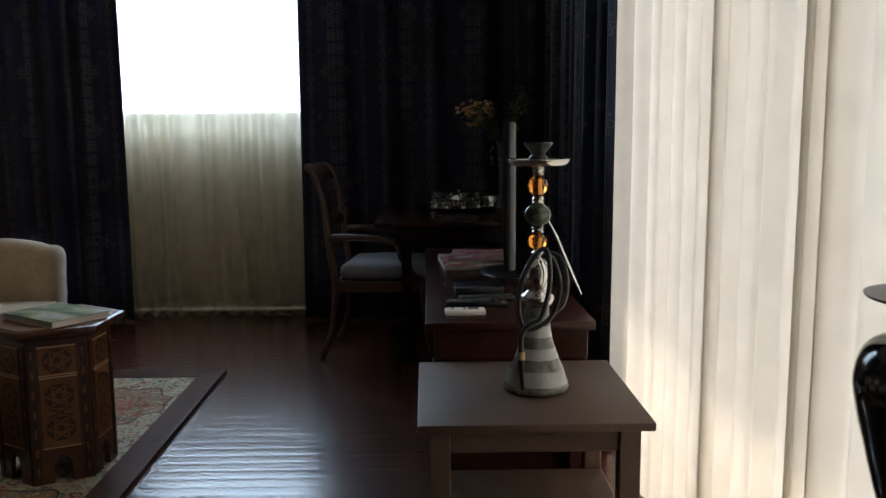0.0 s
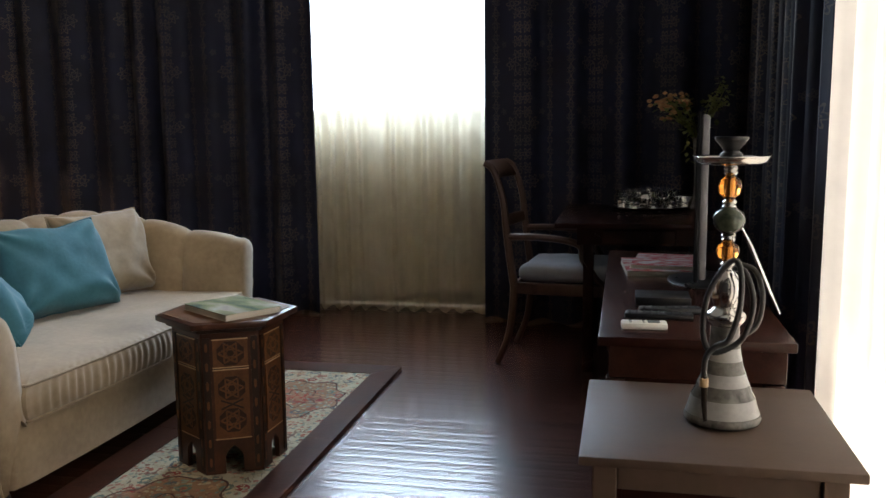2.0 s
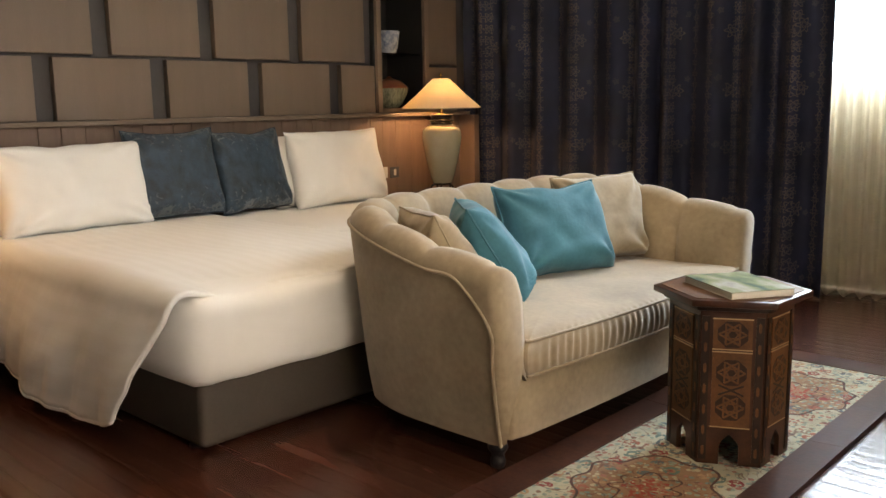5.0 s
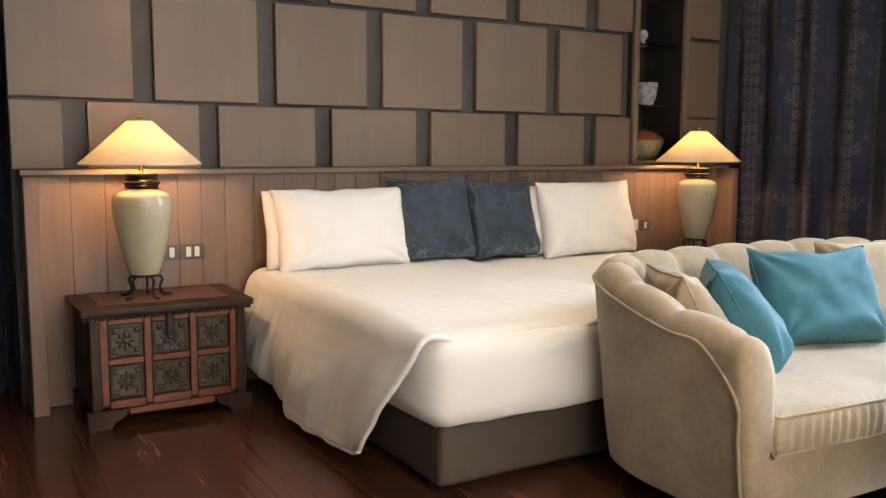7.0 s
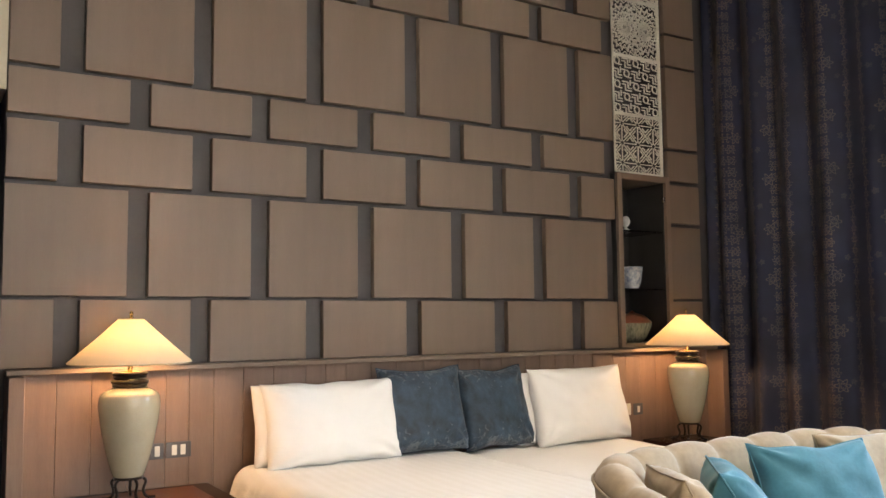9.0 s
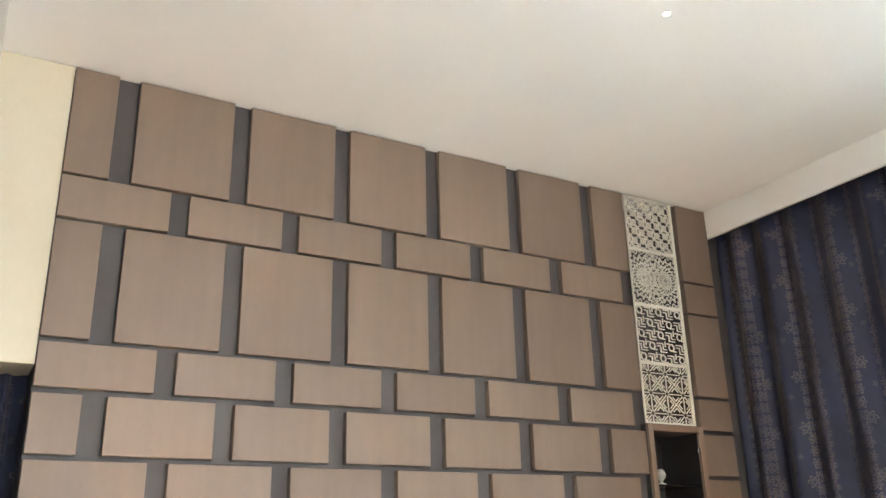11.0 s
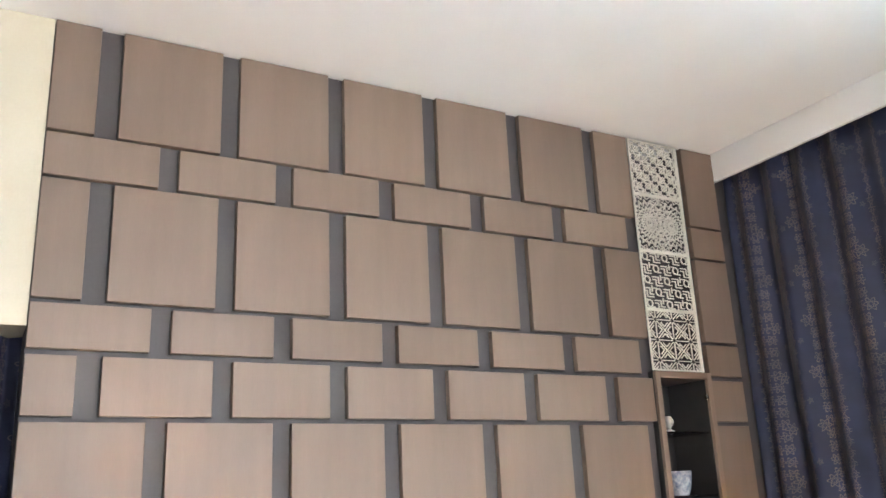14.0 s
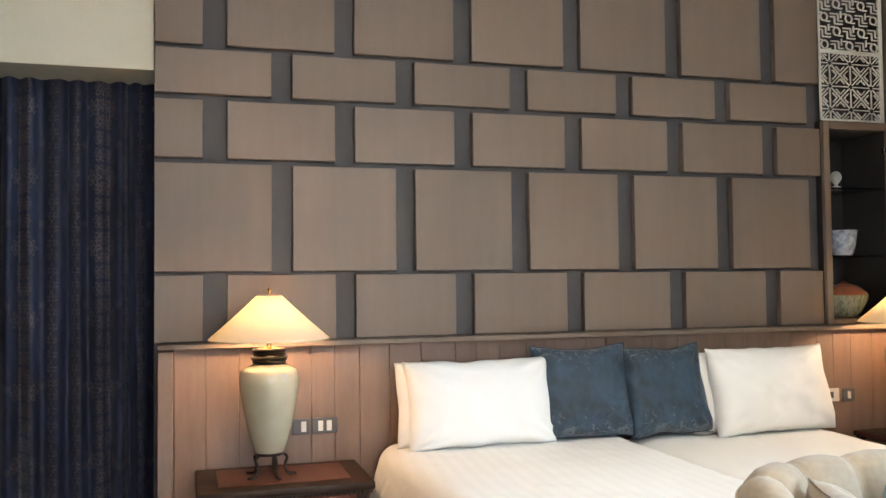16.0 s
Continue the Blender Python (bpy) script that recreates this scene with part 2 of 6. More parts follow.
M_GREY = surf("grey_plastic", (0.07, 0.07, 0.075), (0.10, 0.10, 0.105), 0.55, 8, 90, 0.02)
M_WHITEP = surf("white_plastic", (0.66, 0.64, 0.58), (0.74, 0.72, 0.66), 0.35, 8, 90, 0.02)
M_LATTICE = surf("white_lattice_paint", (0.74, 0.70, 0.60), (0.82, 0.78, 0.68), 0.5, 8, 90, 0.03)
M_AMBER = glass("amber_glass", (0.95, 0.36, 0.06))
M_CLEAR = glass("clear_glass", (0.93, 0.96, 0.95))
M_GREENC = surf("mottled_green_ceramic", (0.008, 0.014, 0.008), (0.080, 0.095, 0.055), 0.15, 30, 80, 0.03)
M_STRIPE = surf("frosted_white_glass", (0.29, 0.285, 0.27), (0.40, 0.39, 0.365), 0.16, 20, 90, 0.02)
M_SMOKE = surf("smoky_grey_glass", (0.05, 0.048, 0.043), (0.24, 0.23, 0.20), 0.12, 26, 60, 0.03)
M_HOSE = surf("ribbed_black_hose", (0.012, 0.011, 0.011), (0.028, 0.026, 0.025), 0.4, 8, 90, 0.05)


# ---- building helpers ----


def mesh_of(name, bm, mat, smooth=True):
    bmesh.ops.recalc_face_normals(bm, faces=bm.faces)
    me = bpy.data.meshes.new(name)
    bm.to_mesh(me)
    bm.free()
    for f in me.polygons:
        f.use_smooth = smooth
    for m in mat if isinstance(mat, (list, tuple)) else (mat,):
        me.materials.append(m)
    if smooth:
        me.set_sharp_from_angle(angle=radians(38))
    return me


def part(name, bm, mat, parent=None, label="", smooth=True):
    ob = new(name, mesh_of(name, bm, mat, smooth))
    if parent is not None:
        ob.parent = parent
    return tagged(ob, label)


def thing(name, label, category, at=(0, 0, 0), turn=0.0, group="", kind=""):
    ob = new(name)
    ob.empty_display_size = 0.05
    ob.matrix_basis = pose(*at, 0, 0, turn)
    return tagged(ob, label, category, group, kind)


def box(a, b, bevel=0.0, seg=2, bm=None):
    """A box between two corners, its edges rounded."""
    bm = bm or bmesh.new()
    got = bmesh.ops.create_cube(bm, size=1.0)["verts"]
    for v in got:
        v.co = [a[i] + (v.co[i] + 0.5) * (b[i] - a[i]) for i in range(3)]
    if bevel:
        edges = list({e for v in got for e in v.link_edges})
        bmesh.ops.bevel(bm, geom=edges, offset=bevel, segments=seg, affect="EDGES", profile=0.5)
    return bm


def lathe(rings, steps=32, bm=None, at=(0, 0, 0), cap=True):
    """A turned form from (radius, height) rings."""
    bm = bm or bmesh.new()
    rows = []
    for r, z in rings:
        rows.append([bm.verts.new((at[0] + r * math.cos(2 * math.pi * k / steps), at[1] + r * math.sin(2 * math.pi * k / steps), at[2] + z)) for k in range(steps)])
    for lo, hi in zip(rows, rows[1:]):
        for k in range(steps):
            bm.faces.new((lo[k], lo[(k + 1) % steps], hi[(k + 1) % steps], hi[k]))
    if cap:
        bm.faces.new(rows[0][::-1])
        bm.faces.new(rows[-1])
    return bm


def smooth_rings(rings, n=4):
    """More rings between the given ones, along a smooth curve."""
    out = []
    for i in range(len(rings) - 1):
        p0, p1, p2, p3 = (Vector(rings[max(0, min(len(rings) - 1, i + d))]) for d in (-1, 0, 1, 2))
        for k in range(n):
            t = k / n
            q = 0.5 * (2 * p1 + (p2 - p0) * t + (2 * p0 - 5 * p1 + 4 * p2 - p3) * t * t + (3 * p1 - p0 - 3 * p2 + p3) * t ** 3)
            out.append(tuple(q))
    return out + [tuple(rings[-1])]


def tube(points, radius, sides=10, bm=None, closed=False):
    """A round bar along points; radius is one number or one for each point."""
    bm = bm or bmesh.new()
    pts = [Vector(p) for p in points]
    radii = radius if isinstance(radius, (list, tuple)) else [radius] * len(pts)
    rows, side = [], None
    for i, p in enumerate(pts):
        ahead = ((pts[(i + 1) % len(pts)] if closed else pts[min(i + 1, len(pts) - 1)]) - (pts[i - 1] if (i or closed) else pts[0])).normalized()
        if side is None:
            side = ahead.orthogonal().normalized()
        side = (side - ahead * side.dot(ahead)).normalized()
        up = ahead.cross(side)
        rows.append([bm.verts.new(p + radii[i] * (math.cos(2 * math.pi * k / sides) * side + math.sin(2 * math.pi * k / sides) * up)) for k in range(sides)])
    pairs = list(zip(rows, rows[1:])) + ([(rows[-1], rows[0])] if closed else [])
    for lo, hi in pairs:
        for k in range(sides):
            bm.faces.new((lo[k], lo[(k + 1) % sides], hi[(k + 1) % sides], hi[k]))
    if not closed:
        bm.faces.new(rows[0][::-1])
        bm.faces.new(rows[-1])
    return bm


def spline(points, n=8):
    return [Vector(p) for p in smooth_rings([tuple(p) for p in points], n)]


def prism(outline, z0, z1, bevel=0.0, bm=None):
    """An upright prism over a plan outline."""
    bm = bm or bmesh.new()
    lo = [bm.verts.new((x, y, z0)) for x, y in outline]
    hi = [bm.verts.new((x, y, z1)) for x, y in outline]
    n = len(lo)
    faces = [bm.faces.new(lo[::-1]), bm.faces.new(hi)]
    for k in range(n):
        faces.append(bm.faces.new((lo[k], lo[(k + 1) % n], hi[(k + 1) % n], hi[k])))
    if bevel:
        bmesh.ops.bevel(bm, geom=list({e for f in faces for e in f.edges}), offset=bevel, segments=2, affect="EDGES", profile=0.5)
    return bm


def grid_mesh(nu, nv, place, closed_u=False, bm=None):
    """A sheet of nu x nv points from place(i, j)."""
    bm = bm or bmesh.new()
    uv = bm.loops.layers.uv.verify()
    vs = [[bm.verts.new(place(i, j)[0]) for j in range(nv)] for i in range(nu)]
    co = [[place(i, j)[1] for j in range(nv)] for i in range(nu)]
    for i in range(nu if closed_u else nu - 1):
        k = (i + 1) % nu
        for j in range(nv - 1):
            f = bm.faces.new((vs[i][j], vs[k][j], vs[k][j + 1], vs[i][j + 1]))
            for loop, (a, b) in zip(f.loops, ((i, j), (k, j), (k, j + 1), (i, j + 1))):
                loop[uv].uv = co[a][b]
    return bm


def cloth(name, start, end, z0, z1, fold, amp, mat, seed, label, category, hem=0.012, thick=0.004, levels=16, jitter=0.35, flat=0.0, over=0.0):
    """A hanging curtain with uneven folds between two points of the plan."""
    rng = random.Random(seed)
    a, b = Vector((*start, 0)), Vector((*end, 0))
    along = (b - a).normalized()
    out = Vector((-along.y, along.x, 0))
    length = (b - a).length
    # fold positions, uneven
    knots, s = [0.0], 0.0
    while s < length:
        s += fold * (1 + jitter * (rng.random() * 2 - 1))
        knots.append(s)
    per = 14 if flat else 10
    us = []
    for k in range(len(knots) - 1):
        for q in range(per):
            us.append((knots[k] + (knots[k + 1] - knots[k]) * q / per, k + q / per))
    us = [u for u in us if u[0] <= length] + [(length, us[-1][1])]
    heights = [0.65 + 0.7 * rng.random() for _ in range(len(knots) + 2)]
    drift = [rng.uniform(-1, 1) for _ in range(len(knots) + 2)]
    arc, last, arcs = 0.0, None, []
    for s, ph in us:
        k = int(ph)
        d = amp * heights[k] * math.sin(2 * math.pi * ph)
        p = a + along * s + out * d
        arc += (p - last).length if last else 0
        last = p
        arcs.append(arc)

    def place(i, j):
        s, ph = us[i]
        k = int(ph)
        t = j / (levels - 1)
        z = z0 + (z1 - z0) * t
        f = ph - k
        wob = drift[k] * (1 - f) + drift[k + 1] * f
        grow = 1.0 - 0.25 * t
        wave = math.sin(2 * math.pi * ph + 0.9 * wob * (1 - t)) + 0.18 * math.sin(4 * math.pi * ph + wob)
        if flat:
            wave = math.tanh(flat * wave) / math.tanh(flat) + 0.10 * math.sin(10 * math.pi * ph + 3 * wob)
        d = amp * grow * heights[k] * wave
        sway = 0.012 * wob * math.sin(3 * t + wob)
        zz = z + (hem * math.sin(2 * math.pi * ph + 0.6) * (1 - t) ** 6 if hem else 0)
        lap = over * fold * heights[k] * math.sin(4 * math.pi * ph + 0.8 * wob) * (0.7 + 0.3 * t)
        p = a + along * (s + sway + lap) + out * d + Vector((0, 0, zz))
        return p, (arcs[i], z)

    bm = grid_mesh(len(us), levels, place)
    ob = part(name, bm, mat)
    ob.data.set_sharp_from_angle(angle=radians(180))
    if thick:
        so = ob.modifiers.new("cloth_thickness", "SOLIDIFY")
        so.thickness = thick
    return tagged(ob, label, category)


def slab(name, a, b, mat, label="", bevel=0.0):
    ob = part(name, box(a, b, bevel), mat, smooth=bool(bevel))
    return tagged(ob, label, "", "", "structure")


def wall_with_hole(name, a, b, hole, axis, mat, label):
    """A wall from a to b with one opening; axis 0: hole in x and z, axis 1: in y and z."""
    bm = bmesh.new()
    h0, h1, z0, z1 = hole
    def piece(lo, hi, za, zb):
        p, q = list(a), list(b)
        p[axis], q[axis], p[2], q[2] = lo, hi, za, zb
        box(p, q, bm=bm)
    piece(a[axis], h0, a[2], b[2])
    piece(h1, b[axis], a[2], b[2])
    if z0 > a[2]:
        piece(h0, h1, a[2], z0)
    piece(h0, h1, z1, b[2])
    return tagged(part(name, bm, mat, smooth=False), label, "", "", "structure")


# ---- the room ----
WX = -4.45          # front of the wall panels
CEIL = 4.24
slab("ground", (-30, -30, -0.5), (40, 40, -0.30), M_PLASTER, "pale paved ground outside the windows")
floor = slab("floor", (-5.2, -1.6, -0.12), (1.45, 6.95, -0.006), M_JOINT, "dark glossy reddish-brown hardwood board floor")
ceiling = slab("ceiling", (-5.2, -1.6, CEIL), (1.6, 7.1, CEIL + 0.15), M_CEIL, "smooth white painted ceiling")
slab("trim_pelmet_north", (-4.86, 6.302, 4.0), (1.45, 6.335, CEIL - 0.002), M_CEIL, "white curtain pelmet below the ceiling", 0.003)
west = slab("wall_west", (-5.2, 1.45, 0), (-4.496, 5.42, CEIL), M_BACK, "dark grey board wall clad with staggered oak veneer panels")
slab("wall_west_back", (-5.2, 5.42, 0), (-4.86, 6.95, CEIL), M_BACK, "dark backing wall behind niche and lattice")
slab("wall_south_west_bulkhead", (-5.1, -1.6, 2.545), (-4.47, 1.448, CEIL - 0.002), M_PLASTER, "cream plastered bulkhead over a curtained opening")
slab("wall_west_south", (-5.3, -1.6, 0), (-5.0, 1.45, 2.55), M_PLASTER, "plain cream wall behind the curtain")
wall_with_hole("wall_north", (-5.2, 6.95, 0), (1.6, 7.1, CEIL), (-2.25, -0.34, 1.33, 3.6), 0, M_PLASTER, "cream plastered window wall")
wall_with_hole("wall_east", (1.45, -1.6, 0), (1.6, 6.95, CEIL), (1.0, 4.15, 0.05, 3.6), 1, M_PLASTER, "cream plastered wall with a wide glazed opening")
# Unseen wall; its dark board colour is there to soak up bounced light.
slab("wall_south", (-5.2, -1.75, 0), (1.6, -1.6, CEIL), M_BACK, "unseen closing wall, coloured dark to cut light bounce")
slab("wall_south_partition", (-4.465, 0.62, 0), (-1.6, 0.74, 3.699), M_FRAME, "dark framed partition")
slab("trim_beam_south", (-4.465, 0.62, 3.70), (-1.6, 1.02, 4.078), M_FRAME, "dark beam under the soffit", 0.003)
slab("trim_soffit_south", (-4.465, 0.62, 4.08), (-1.6, 1.075, CEIL - 0.002), M_CEIL, "white soffit above the partition", 0.004)
# Unseen slab, sized so its shadow edge crosses the east sheer low down.
slab("trim_balcony_roof", (1.62, -2.5, 3.75), (5.05, 7.5, 3.9), M_PLASTER, "unseen overhang outside the glazing that shades the upper sheer")

# wall panels, row by row
PITCH, WIDE, Y0, Y1 = 0.6595, 0.553, 1.475, 5.418
ROWS_Z = [(1.180, 1.513), (1.532, 2.080), (2.109, 2.404), (2.436, 2.664), (2.690, 3.320), (3.338, 3.577), (3.592, 4.232)]


def panels():
    made = {}

    def panel(y0, y1, z0, z1, parent, x=WX, depth=0.043):
        key = (round(y1 - y0, 4), round(z1 - z0, 4))
        if key not in made:
            made[key] = mesh_of("panel", box((-depth, 0, 0), (0, y1 - y0, z1 - z0), 0.0025, 1), M_PANEL)
        ob = new("panel", made[key])
        ob.parent = parent
        ob.location = (x, y0, z0)

    for n, (z0, z1) in enumerate(ROWS_Z):
        if n % 2:
            for k in range(6):
                panel(Y0 + k * PITCH if k else 1.452, Y0 + k * PITCH + WIDE, z0, z1, west)
        else:
            panel(1.452, Y0 + 0.21, z0, z1, west)
            for k in range(5):
                panel(Y0 + (k + 0.5) * PITCH, Y0 + (k + 0.5) * PITCH + WIDE, z0, z1, west)
            panel(Y0 + 5.5 * PITCH, Y1, z0, z1, west)
    pillar = slab("wall_pillar", (-4.858, 5.965, 0), (-4.496, 6.95, CEIL), M_BACK, "narrow pillar clad with oak veneer panels")
    for z0, z1 in ROWS_Z:
        panel(5.972, 6.30, z0, z1, pillar)


panels()

# ---- windows ----


def window(name, a, b, axis, rails, posts, label):
    """A framed window in an opening; frame bars and panes."""
    win = tagged(new(name), label, "window", "", "structure")
    x0, y0, z0 = a
    x1, y1, z1 = b
    w = 0.05
    t0, t1 = (a[1 - axis], b[1 - axis])
    lo, hi = a[axis], b[axis]

    def bar(u0, u1, za, zb, nm="window_frame"):
        p, q = [0, 0, za], [0, 0, zb]
        p[axis], q[axis], p[1 - axis], q[1 - axis] = u0, u1, t0, t1
        part(nm, box(p, q, 0.004, 1), M_FRAME, win)

    us = [lo] + [lo + (hi - lo) * f for f in posts] + [hi]
    for k, u in enumerate(us):
        c = min(max(u, lo + w / 2), hi - w / 2)
        bar(c - w / 2, c + w / 2, z0, z1)
    zs = [z0] + [z0 + (z1 - z0) * f for f in rails] + [z1]
    for z in zs:
        c = min(max(z, z0 + w / 2), z1 - w / 2)
        bar(lo + w, hi - w, c - w / 2 + 0.001, c + w / 2 - 0.001)
    mid = (t0 + t1) / 2
    for ua, ub in zip(us, us[1:]):
        for za, zb in zip(zs, zs[1:]):
            p, q = [0, 0, za + w / 2], [0, 0, zb - w / 2]
            p[axis], q[axis], p[1 - axis], q[1 - axis] = ua + w / 2, ub - w / 2, mid - 0.004, mid + 0.004
            ob = part("pane", box(p, q), M_PANE, win)
            ob.visible_shadow = False
    return win


window("window_1", (-2.25, 6.95, 1.32), (-0.34, 7.03, 3.6), 0, (), (), "dark framed window behind a sheer curtain")
window("window_2", (1.50, 1.0, 0.05), (1.56, 4.15, 3.6), 1, (), (0.333, 0.667), "wide dark framed glazed doors behind sheer curtains")

# ---- curtains ----
DR = "heavy navy damask curtain with bronze bands"
cloth("curtain", (-4.47, 6.44), (-1.66, 6.50), 0.012, 4.19, 0.29, 0.062, M_DRAPE, 3, DR + " beside the window", "curtain")
cloth("curtain", (-0.50, 6.50), (1.16, 6.50), 0.012, 4.19, 0.27, 0.058, M_DRAPE, 5, DR + " behind the desk", "curtain")
cloth("curtain", (1.14, 6.40), (1.06, 4.06), 0.012, 4.19, 0.22, 0.055, M_DRAPE, 8, DR + " by glazed doors", "curtain")
cloth("curtain", (-4.80, 0.66), (-4.80, 1.46), 0.012, 2.72, 0.10, 0.035, M_DRAPE, 11, DR + " in an opening", "curtain")
cloth("sheer_curtain", (-2.30, 6.72), (-0.30, 6.72), 0.004, 4.19, 0.125, 0.034, M_SHEER_N, 13, "thin ivory voile curtain over the window", "sheer curtain", thick=0.0, hem=0.015)
cloth("sheer_curtain", (1.085, 4.22), (1.085, -1.5), 0.02, 4.225, 0.15, 0.034, M_SHEER, 23, "ivory voile curtain over the sunlit glazed doors", "sheer curtain", thick=0.0, hem=0.0, jitter=0.6, over=0.08)

# ---- headboard and niche ----


def headboard():
    ob = thing("headboard", "oak veneer headboard of upright boards with a flat ledge", "headboard")
    z = 1.15
    y, k = 1.548, 0
    widths = [0.13, 0.16, 0.17, 0.19, 0.12]
    while y < 6.24:
        w = min(widths[k % 5] if k else 0.15, 6.25 - y)
        part("board", box((-4.440, y + 0.0008, 0.0), (-4.385, y + w - 0.0008, z), 0.002, 1), M_HEAD, ob)
        y, k = y + w, k + 1
    part("ledge", box((-4.445, 1.474, z + 0.002), (-4.325, 6.31, 1.178), 0.003, 1), M_PANEL, ob)
    part("end_post", box((-4.443, 1.477, 0), (-4.235, 1.546, z), 0.003, 1), M_HEAD, ob)
    part("end_post", box((-4.443, 6.252, 0), (-4.235, 6.315, z), 0.003, 1), M_HEAD, ob)


headboard()


M_LINING = surf("dark_niche_lining", (0.022, 0.020, 0.019), (0.034, 0.031, 0.029), 0.45, 3, 60, 0.05)


def niche():
    ob = thing("display_niche", "tall wooden display niche with glass shelves beside the headboard", "niche", (0, 0, 0))
    y0, y1, z0, z1, xb, xf = 5.425, 5.960, 1.182, 2.455, -4.84, -4.425
    f = 0.045
    part("side_panel", box((xf - 0.03, y0, z0), (xf, y0 + f, z1), 0.003, 1), M_PANEL, ob)
    part("side_panel", box((xf - 0.03, y1 - f, z0), (xf, y1, z1), 0.003, 1), M_PANEL, ob)
    part("top_panel", box((xf - 0.03, y0 + f, z1 - f), (xf, y1 - f, z1), 0.003, 1), M_PANEL, ob)
    part("bottom_panel", box((xb, y0 + f, z0), (xf, y1 - f, z0 + 0.03), 0.003, 1), M_PANEL, ob)
    part("lining", box((xb, y0, z0), (xf - 0.031, y0 + f, z1), 0.002, 1), M_LINING, ob, "dark lining board")
    part("lining", box((xb, y1 - f, z0), (xf - 0.031, y1, z1), 0.002, 1), M_LINING, ob, "dark lining board")
    part("lining", box((xb, y0 + f, z1 - f), (xf - 0.031, y1 - f, z1), 0.002, 1), M_LINING, ob, "dark lining board")
    part("back_panel", box((xb - 0.012, y0, z0), (xb, y1, z1)), M_LINING, ob)
    for z in (1.60, 2.03):
        part("glass_shelf", box((xb + 0.004, y0 + f, z), (xf - 0.03, y1 - f, z + 0.01), 0.002, 1), M_CLEAR, ob, "clear glass shelf")
    part("catch", box((xf - 0.02, y1 - f - 0.03, 2.26), (xf + 0.004, y1 - f - 0.012, 2.30), 0.003, 1), M_STEEL, ob, "small steel catch")


niche()

M_BLUEW = surf("blue_and_white_glaze", (0.10, 0.14, 0.27), (0.62, 0.65, 0.68), 0.15, 26, 70, 0.02)
M_CELADON = surf("ribbed_green_glaze", (0.09, 0.12, 0.08), (0.42, 0.43, 0.34), 0.2, 18, 60, 0.05, stretch=(3, 3, 0.4))
M_LACQ = surf("red_brown_lacquer", (0.19, 0.062, 0.032), (0.28, 0.10, 0.05), 0.35, 8, 90, 0.05)
pot = part("porcelain_pot", lathe(smooth_rings([(0.055, 0), (0.075, 0.05), (0.085, 0.12), (0.09, 0.155), (0.095, 0.16), (0.08, 0.158), (0.06, 0.05)]), 32), M_BLUEW)
pot.location = (-4.60, 5.70, 1.611)
tagged(pot, "blue and white porcelain pot on a glass shelf", "pot")
bowl = thing("lidded_bowl", "green and cream ribbed bowl with a red-brown domed lid", "bowl", (-4.60, 5.70, 1.213))
part("bowl", lathe(smooth_rings([(0.06, 0), (0.10, 0.03), (0.135, 0.10), (0.145, 0.135), (0.135, 0.135), (0.05, 0.03)]), 24), M_CELADON, bowl)
part("lid", lathe(smooth_rings([(0.145, 0.137), (0.135, 0.16), (0.085, 0.20), (0.03, 0.217), (0.012, 0.232), (0.0015, 0.236)]), 32), M_LACQ, bowl, "red-brown lacquered lid")
bud = part("bud_vase", lathe(smooth_rings([(0.03, 0), (0.035, 0.015), (0.01, 0.03), (0.03, 0.06), (0.036, 0.085), (0.02, 0.115), (0.002, 0.12)]), 20), M_WHITEP)
bud.location = (-4.60, 5.66, 2.041)
tagged(bud, "small white porcelain ornament on a glass shelf", "ornament")


